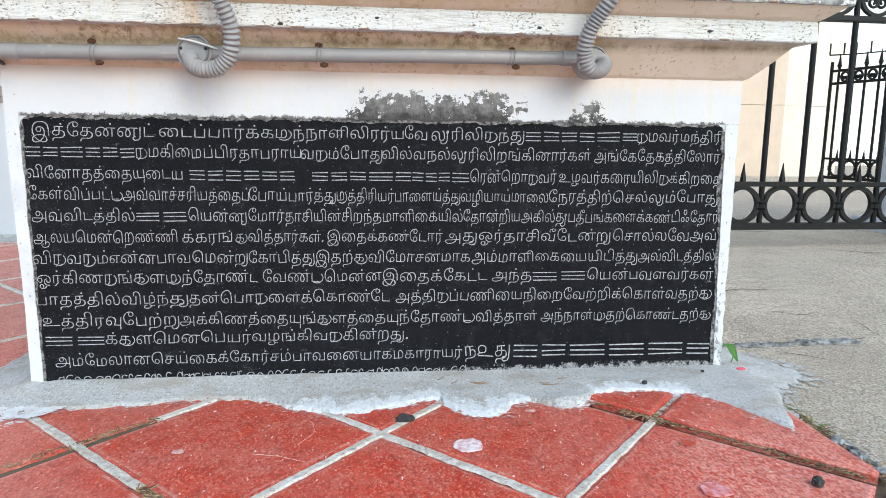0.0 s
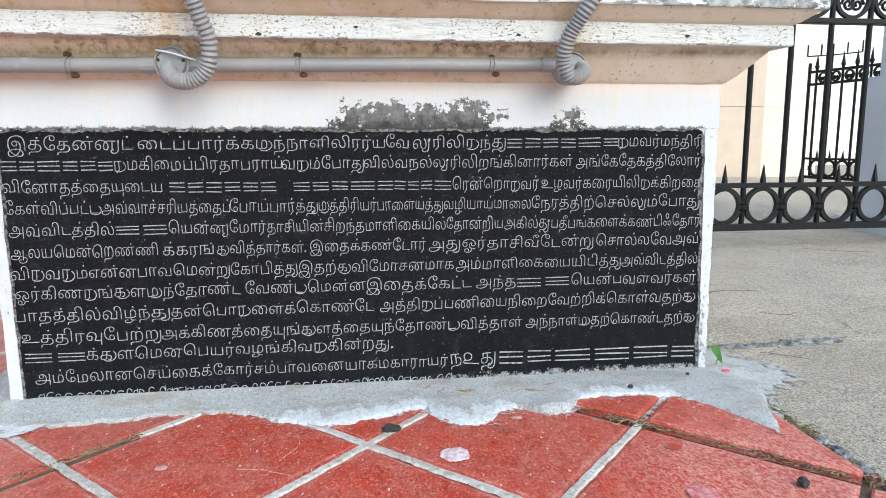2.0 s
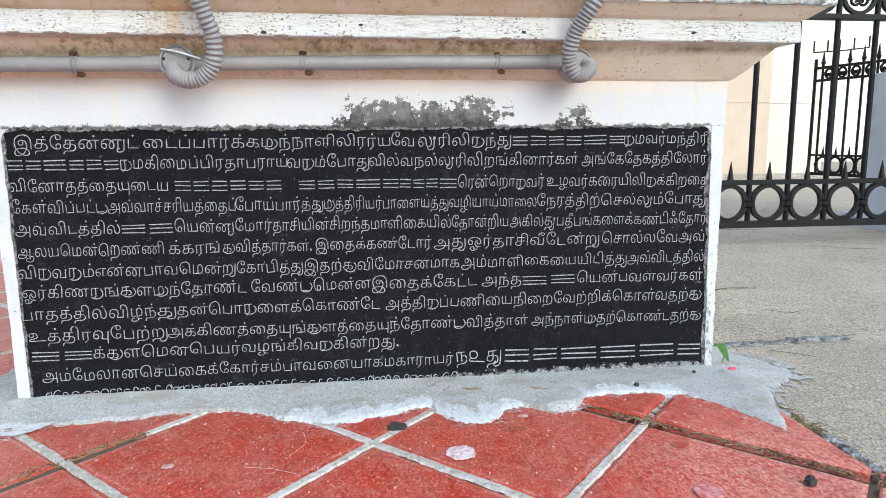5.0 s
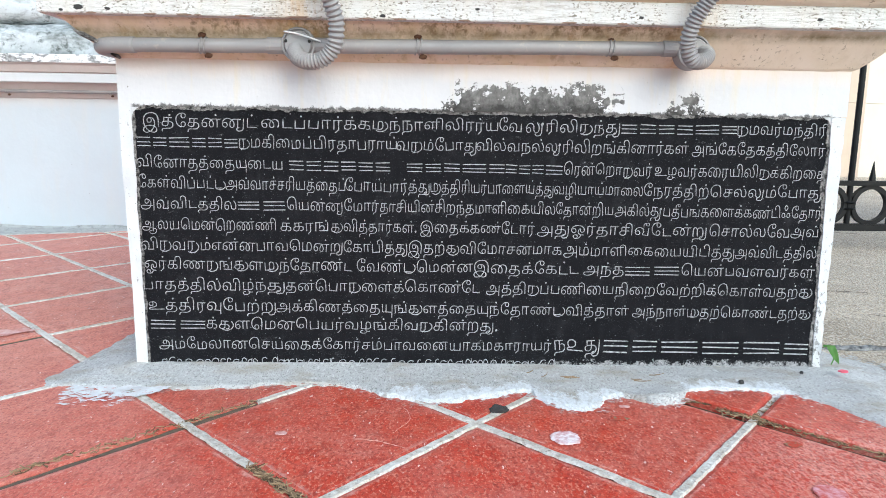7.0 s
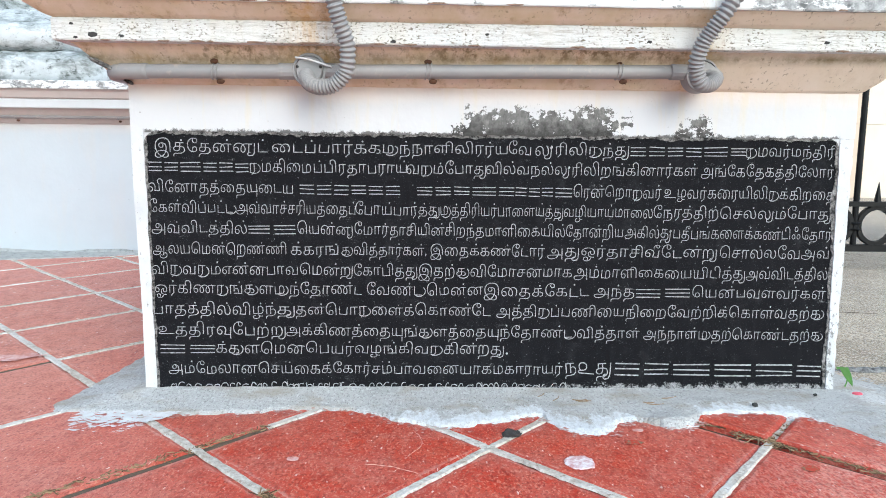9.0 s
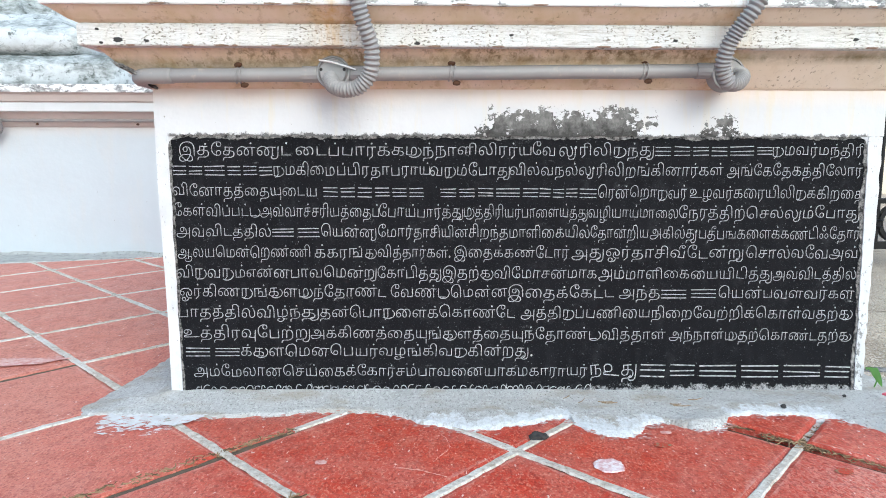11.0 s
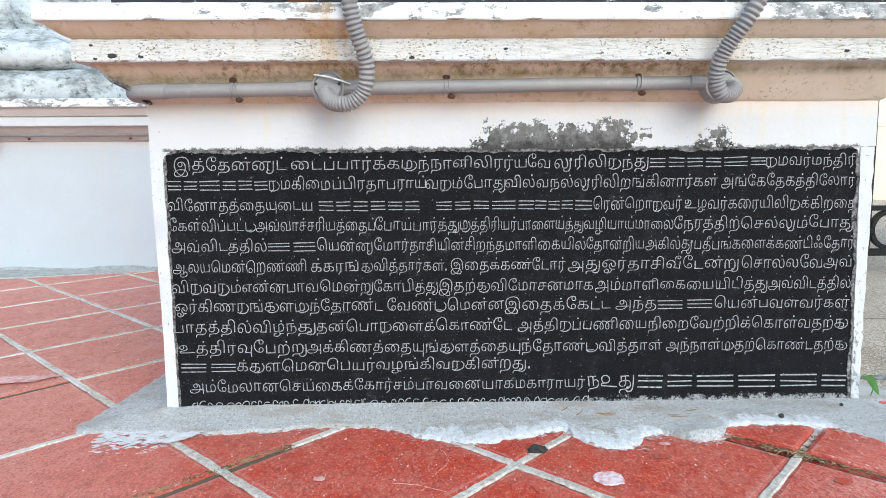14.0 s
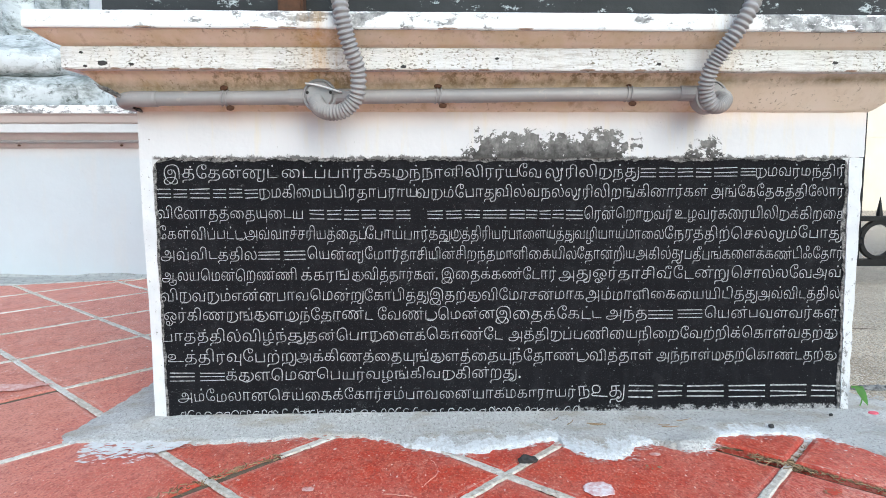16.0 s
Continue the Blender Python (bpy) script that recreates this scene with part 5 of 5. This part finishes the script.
def straw_joint(a, b6, count, spread, name="dry_straw"):
    bm = bmesh.new()
    a, b6 = Vector(a), Vector(b6)
    along = (b6 - a).normalized()
    for _ in range(count):
        c2 = a.lerp(b6, rng.random()) + Vector((along.y, -along.x)) * rng.gauss(0, spread)
        ang = math.atan2(along.y, along.x) + rng.gauss(0, 0.8)
        ln = rng.uniform(0.005, 0.024)
        z0 = -0.003 + rng.uniform(0, 0.005)
        p = [(c2.x + ln * k * math.cos(ang + 0.3 * k), c2.y + ln * k * math.sin(ang + 0.3 * k), z0 + rise(c2.y) + rng.uniform(-0.001, 0.002)) for k in (-0.5, -0.15, 0.2, 0.5)]
        tube(bm, p, rng.uniform(0.0006, 0.0011), 4)
    tagged(solid(name, bm, straw), "dry straw and grass bits in an open floor joint", "dry grass", kind="stuff")


straw_joint((1.0, -0.125), (1.31, -0.452), 300, 0.006)
straw_joint((1.05, -0.19), (1.12, -0.235), 90, 0.014)
straw_joint((1.085, -0.262), (1.16, -0.155), 70, 0.005)
straw_joint((-0.03, -0.42), (0.245, -0.155), 120, 0.0045)
straw_joint((0.285, -0.385), (0.385, -0.490), 130, 0.004)
straw_joint((1.345, -0.22), (1.335, -0.48), 260, 0.009)
# sparse green blades by the paving edge
bm = bmesh.new()
for _ in range(46):
    x0, y0 = 1.350 + rng.gauss(0, 0.007), rng.uniform(-0.34, -0.20)
    ang, ln = rng.uniform(0, math.tau), rng.uniform(0.012, 0.030)
    tube(bm, [(x0 + ln * k * math.cos(ang), y0 + ln * k * math.sin(ang), -0.004 + 0.7 * ln * k * (1.4 - k)) for k in (0, 0.35, 0.7, 1.0)], lambda u: 0.0011 * (1.05 - u), 4)
tagged(solid("grass_tuft", bm, grass_green), "thin dry green grass along the paving edge", "grass", kind="stuff")

# limewash and cement splashed on the tiles
def patch(bm, x, y, z, r, squash, ang, seed):
    """One flat ragged patch."""
    k = 18
    c4, s4 = math.cos(ang), math.sin(ang)
    rim = []
    for j in range(k):
        u = j * math.tau / k
        q = r * (1 + 0.55 * wob(math.cos(u) + seed, math.sin(u), seed, 1.7) + 0.35 * wob(math.cos(u), math.sin(u) + seed, 3, 4.5))
        px, py = q * math.cos(u), squash * q * math.sin(u)
        rim.append(bm.verts.new((x + px * c4 - py * s4, y + px * s4 + py * c4, z)))
    bm.faces.new(rim)


bm = bmesh.new()
for i in range(420):
    d = min(0.085, abs(rng.gauss(0, 0.036)))
    x0 = -0.008 + rng.uniform(-0.095, 0.085) * (1.0 - 5.0 * d) - 0.30 * d
    y0 = -0.078 - 1.15 * d - 0.10 * (x0 + 0.045)
    patch(bm, x0, y0, 0.0016 + 0.000004 * i, rng.uniform(0.004, 0.012) * (1.15 - 8.0 * d), rng.uniform(0.16, 0.5), math.radians(196 + rng.gauss(0, 13)), i * 1.37)
tagged(solid("limewash_splash", bm, wash_paint), "brushed white limewash splash on the red tiles", "paint splash", kind="stuff")
bm = bmesh.new()
for i in range(330):
    q = outer[rng.randrange(62, 340)]
    d = abs(rng.gauss(0, 0.013)) - 0.002
    lift_by = 0.0065 if q.x > 1.06 else 0.0
    patch(bm, q.x + rng.gauss(0, 0.008), q.y - d, 0.0014 + lift_by + 0.000004 * i, rng.uniform(0.0012, 0.006) * (1 - min(0.8, 18 * abs(d))), rng.uniform(0.3, 0.9), rng.uniform(-0.5, 0.5), i * 0.91)
tagged(solid("cement_spatter", bm, residue), "pale cement and lime spatter along the skirt edge", "spatter", kind="stuff")
bm = bmesh.new()
for i in range(260):
    q = outer[rng.randrange(330, 408)]
    way = Vector((q.x - 1.33, q.y - 0.02, 0)).normalized()
    d = rng.gauss(0.004, 0.016)
    x0, y0 = q.x + way.x * d + rng.gauss(0, 0.006), q.y + way.y * d + rng.gauss(0, 0.006)
    if x0 > 1.335:
        patch(bm, x0, y0, 0.0028 + rise(y0) + 0.000004 * i, rng.uniform(0.002, 0.011) * (1 - min(0.8, 18 * abs(d))), rng.uniform(0.3, 0.9), rng.uniform(0, 3.1), i * 0.73)
tagged(solid("cement_smear", bm, cement_bits), "thin ragged smears of grey cement on the flagstones", "cement smear", kind="stuff")
bm = bmesh.new()
for i in range(3):
    patch(bm, -0.47 + 0.035 * i, 0.225 + 0.012 * i, rise(0.26) + 0.0022 + 0.00002 * i, 0.075 - 0.012 * i, 0.42, 0.25, i * 2.2)
tagged(solid("lime_stain", bm, lime_trace), "faded lime stain on the red tiles", "stain", kind="stuff")

# thin pale scratches on a tile
for keys in ([(0.501, -0.180), (0.513, -0.215), (0.511, -0.240), (0.500, -0.262), (0.487, -0.285)], [(0.425, -0.306), (0.450, -0.309), (0.471, -0.316), (0.506, -0.336)]):
    line = [(p.x + 0.002 * wob(p.x, p.y, 0, 90), p.y + 0.002 * wob(p.y, p.x, 3, 90), 0.0010) for p in smooth_path([(*k, 0) for k in keys], 40)]
    tagged(solid("scratch", tube(bmesh.new(), line, lambda u: 0.00055 * (0.2 + abs(math.sin(9 * u + 8 * u * u))), 4), scratch_mark), "thin pale scratch on a red tile", "scratch")
flake("chip_mark", 0.314, -0.284, 0.0006, 0.010, lime_trace, "small pale chipped mark on a red tile", "chip mark", 7.0, 0.8, 0.0003)
flake("chip_mark", 0.884, -0.176, 0.0006, 0.010, lime_trace, "small pale chipped mark on a red tile", "chip mark", 9.0, 0.7, 0.0003)
flake("dirt_spot", 0.862, -0.226, 0.0006, 0.015, dirt_crust, "thin grey-brown dirt crust on a red tile", "dirt spot", 2.5, 0.6, 0.0003)
flake("dirt_spot", 1.102, -0.324, 0.0006, 0.013, dirt_crust, "thin grey-brown dirt crust on a red tile", "dirt spot", 4.5, 0.8, 0.0003)

# loose straw on the cement
for i in range(9):
    x0, y0, a = rng.uniform(0.72, 0.98), rng.uniform(-0.075, -0.03), rng.uniform(-0.6, 0.6)
    ln = rng.uniform(0.018, 0.04)
    line = [(x0 + ln * k * math.cos(a + 0.4 * k), y0 + ln * k * math.sin(a + 0.4 * k), 0.0165 + 0.10 * y0) for k in (0, 0.3, 0.7, 1.0)]
    tagged(solid("straw_bit", tube(bmesh.new(), line, 0.0009, 5), straw), "loose dry straw on the cement skirt", "straw", "loose straws")

# ---- paving, piece by piece ----
paving = thing("tile_paving", (-0.5, 0.0, 0.0), "worn red cement tiles laid diagonally with pale mortar", "paving", kind="structure")
bm = bmesh.new()
bmesh.ops.create_grid(bm, x_segments=30, y_segments=30, size=1.0)
for v in bm.verts:
    v.co = Vector((-0.63 + 1.97 * v.co.x, 0.52 + 1.37 * v.co.y, 0))
    v.co.z = -0.010 + rise(v.co.y)
keep_world(part("bed", bm, soil, paving, "dark soil under the joints"))
PITCH, J = 0.3365, 0.0068
S0, R0 = -0.061, -0.052
EDGE = 1.338


def at(s, r):
    """Floor place from the two diagonal measures; the courses run a little askew."""
    r = r + 0.006 - 0.06 * (s - S0)
    return Vector((0.716 * s + 0.698 * r, 0.698 * s - 0.716 * r))


def clipped(poly, keep):
    """Cut a polygon where keep(p) turns negative."""
    out = []
    for a, b7 in zip(poly, poly[1:] + poly[:1]):
        ka, kb = keep(a), keep(b7)
        if ka >= 0:
            out.append(a)
        if ka * kb < 0:
            out.append(a.lerp(b7, ka / (ka - kb)))
    return out


def slab_piece(name, poly, owner, mat, top, depth=0.02, bevel=0.003, tilt=(0, 0), inset=0.0036):
    c2 = sum(poly, Vector((0, 0))) / len(poly)
    bm = bmesh.new()
    lift = lambda p: top + rise(p.y) + tilt[0] * (p.x - c2.x) + tilt[1] * (p.y - c2.y)
    pts = []
    for a, b8 in zip(poly, poly[1:] + poly[:1]):
        k = max(1, int((b8 - a).length / 0.06))
        for j in range(k):
            p = a.lerp(b8, j / k)
            pts.append(p + Vector((wob(p.x, p.y, 0, 30), wob(p.x, p.y, 9, 30))) * 0.0013)
    rings = [[bm.verts.new((p.x, p.y, lift(p) - d)) for p in pts] for d in (depth, bevel)]
    rings.append([])
    for p in pts:
        q = p + (c2 - p).normalized() * inset
        rings[2].append(bm.verts.new((q.x, q.y, lift(q))))
    n2 = len(pts)
    for q, s in zip(rings, rings[1:]):
        for k in range(n2):
            bm.faces.new((q[k], q[(k + 1) % n2], s[(k + 1) % n2], s[k]))
    inner_ring = []
    for p in pts:
        q = p + (c2 - p).normalized() * min(0.028, 0.45 * (c2 - p).length)
        inner_ring.append(bm.verts.new((q.x, q.y, lift(q))))
    uvl = bm.loops.layers.uv.new("rim")
    for k in range(n2):
        f = bm.faces.new((rings[2][k], rings[2][(k + 1) % n2], inner_ring[(k + 1) % n2], inner_ring[k]))
        for lp, vv in zip(f.loops, (1, 1, 0, 0)):
            lp[uvl].uv = (0.5, vv)
    bm.faces.new(inner_ring)
    bmesh.ops.recalc_face_normals(bm, faces=bm.faces[:])
    return keep_world(part(name, bm, mat, owner))


rng = random.Random(5)
for i in range(-12, 9):
    for j in range(-9, 12):
        s, r = S0 + PITCH * i, R0 + PITCH * j
        poly = [at(s + J, r + J), at(s + PITCH - J, r + J), at(s + PITCH - J, r + PITCH - J), at(s + J, r + PITCH - J)]
        mid = at(s + PITCH / 2, r + PITCH / 2)
        if not (-2.9 < mid.x < 1.6 and -1.1 < mid.y < 2.1):
            continue
        if all(0.03 < p.x < 1.3 and p.y > 0.03 for p in poly) and mid.y < 0.85:
            continue
        lifted = i == 2 and mid.x > 0.9
        if lifted:
            poly[0] += D2 * 0.006
            poly[3] += D2 * 0.006
        # the tiles stop out of view at y = -0.85, to cut their red bounce
        for keep in (lambda p: EDGE + 0.01 * p.y - p.x, lambda p: 1.885 - p.y, lambda p: p.y + 0.85, lambda p: p.x + 2.6):
            poly = clipped(poly, keep) if len(poly) > 2 else poly
        if len(poly) < 3:
            continue
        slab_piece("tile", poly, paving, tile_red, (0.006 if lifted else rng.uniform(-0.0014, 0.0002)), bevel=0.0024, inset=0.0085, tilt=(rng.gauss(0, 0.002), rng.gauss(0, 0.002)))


def joint_strip(a, b9, z, half=0.0080, fill=mortar, name="mortar_joint"):
    bm = bmesh.new()
    a, b9 = Vector(a), Vector(b9)
    d = (b9 - a).normalized()
    nrm = Vector((-d.y, d.x))
    k = max(4, int((b9 - a).length / 0.012))
    rows = []
    for i in range(k + 1):
        p = a.lerp(b9, i / k)
        w0, w1 = half * (1.0 + 0.35 * wob(p.x, p.y, 1, 60)), half * (1.0 + 0.35 * wob(p.x, p.y, 5, 60))
        zz = z + rise(p.y) + 0.0012 * wob(p.x, p.y, 3, 50)
        rows.append([bm.verts.new((*(p + nrm * w0), zz - 0.003)), bm.verts.new((*(p + nrm * w0 * 0.7), zz)), bm.verts.new((*(p - nrm * w1 * 0.7), zz)), bm.verts.new((*(p - nrm * w1), zz - 0.003))])
    for q, s in zip(rows, rows[1:]):
        for m2 in range(3):
            bm.faces.new((q[m2], s[m2], s[m2 + 1], q[m2 + 1]))
    bmesh.ops.recalc_face_normals(bm, faces=bm.faces[:])
    keep_world(part(name, bm, fill, paving))


def inside(p):
    return -2.6 < p.x < EDGE and not (p.x > 1.2 and p.y < -0.36) and -0.85 < p.y < 1.88 and not (0.02 < p.x < 1.3 and 0.02 < p.y < 0.9)


for i in range(-12, 9):
    s = S0 + PITCH * i
    for j in range(-9, 13):
        r = R0 + PITCH * j
        a, b10, c3 = at(s, r), at(s, r + PITCH), at(s + PITCH, r)
        if inside(at(s, r + PITCH / 2)) and not (i == 2 and j >= 2):
            joint_strip(a, a.lerp(b10, 0.58) if i == 0 and j == 1 else b10, 0.0006)
            if i == 0 and j == 1:
                joint_strip(a.lerp(b10, 0.58), b10, -0.0035, 0.0072, soil, "soil_joint")
        if inside(at(s + PITCH / 2, r)):
            if (j == 1 and i == -1) or (j == -1 and i == -1):
                joint_strip(a, c3, -0.0035, 0.0072, soil, "soil_joint")
                continue
            if j == 1 and i == 0:
                joint_strip(a.lerp(c3, 0.38), c3, 0.0002)
                joint_strip(a, a.lerp(c3, 0.38), -0.0035, 0.0072, soil, "soil_joint")
                continue
            joint_strip(a, c3, 0.0002)

# flagstones beyond the tiles
flags = thing("flagstone_paving", (2.4, 1.0, 0.0), "worn beige granite flagstones with dark cracks", "paving", kind="structure")
COURSES = (-1.9, -0.345, 0.168, 0.655, 1.74, 2.9, 4.1, 5.2, 6.15)
SLOPE = (0.0, 0.0, 0.04, -0.11, 0.03, 0.0, 0.0, 0.0, 0.0)


def course(j, x):
    return COURSES[j] + SLOPE[j] * (min(x, 2.6) - 1.9)


for j in range(len(COURSES) - 1):
    x0 = 1.345
    for w in ((1.35, 1.6, 1.5, 1.7, 1.5) if j % 2 else (2.1, 1.4, 1.6, 1.5, 1.6)):
        x1 = x0 + w
        poly = [Vector((x0 + 0.004, course(j, x0) + 0.0018)), Vector((x1 - 0.004, course(j, x1) + 0.0018)), Vector((x1 - 0.004, course(j + 1, x1) - 0.0018)), Vector((x0 + 0.004, course(j + 1, x0) - 0.0018))]
        if poly[2].y > poly[1].y + 0.05:
            slab_piece("flagstone", poly, flags, flagstone, rng.uniform(-0.001, 0.001), 0.026, 0.0022)
        x0 = x1
# unseen stones added behind the camera, so less red light reaches the walls
for i in range(12):
    slab_piece("flagstone", [Vector((-2.6 + 1.3 * (i % 4) + g, -4.9 + 1.35 * (i // 4) + h)) for g, h in ((0.003, 0.003), (1.297, 0.003), (1.297, 1.345), (0.003, 1.345))], flags, flagstone, -0.004, 0.026, 0.004)


def crack(points, width):
    bm = bmesh.new()
    pts = smooth_path([(*p, 0) for p in points], 40)
    rows = []
    for i, p in enumerate(pts):
        q = p + Vector((wob(p.x, p.y, 0, 25), wob(p.x, p.y, 4, 25), 0)) * 0.006
        w = width * (0.35 + 0.9 * abs(wob(p.x, p.y, 7, 30))) * math.sin(math.pi * (0.05 + 0.9 * i / 40))
        rows.append([bm.verts.new((q.x, q.y + s * w, 0.0035 + rise(q.y) - 0.001 * abs(s))) for s in (-1, 0, 1)])
    for q, s in zip(rows, rows[1:]):
        bm.faces.new((q[0], q[1], s[1], s[0]))
        bm.faces.new((q[1], q[2], s[2], s[1]))
    keep_world(part("crack", bm, soil, flags, "dark crack in the stone"))


crack([(1.902, 0.368), (1.875, 0.28), (1.851, 0.201)], 0.004)
crack([(1.516, 0.103), (1.56, 0.08), (1.60, 0.048)], 0.003)
crack([(1.72, 0.44), (1.78, 0.40), (1.83, 0.42)], 0.004)
crack([(2.30, 2.05), (2.45, 1.95), (2.62, 1.90)], 0.010)
crack([(2.55, 1.42), (2.66, 1.33), (2.78, 1.30)], 0.006)
crack([(1.38, 0.155), (1.5, 0.160), (1.66, 0.172), (1.80, 0.182)], 0.008)
crack([(1.60, 0.60), (1.75, 0.70), (1.88, 0.69)], 0.005)
for a, b11, h in (((1.42, 0.150), (1.60, 0.166), 0.006), ((1.585, 0.160), (1.70, 0.168), 0.009), ((1.66, 0.160), (1.775, 0.172), 0.008)):
    bm = bmesh.new()
    bmesh.ops.create_icosphere(bm, subdivisions=4, radius=1.0)
    for v in bm.verts:
        k = 1 + 0.35 * wob(v.co.x * 3, v.co.y, v.co.z, 1.1) + 0.25 * wob(v.co.x * 3, v.co.y, v.co.z + 5, 3.5)
        v.co = Vector(((a[0] + b11[0]) / 2 + v.co.x * (b11[0] - a[0]) / 2, (a[1] + b11[1]) / 2 + v.co.y * (0.012 + 0.010 * abs(wob(v.co.x * 2, 0, h * 90, 1.5))) * k, 0.001 + max(v.co.z, -0.3) * h * k * (1 + 0.8 * wob(v.co.x * 6, v.co.y * 3, 2, 2))))
    keep_world(part("cement_patch", bm, dark_cement, flags, "rough dark cement patch in a joint", True))
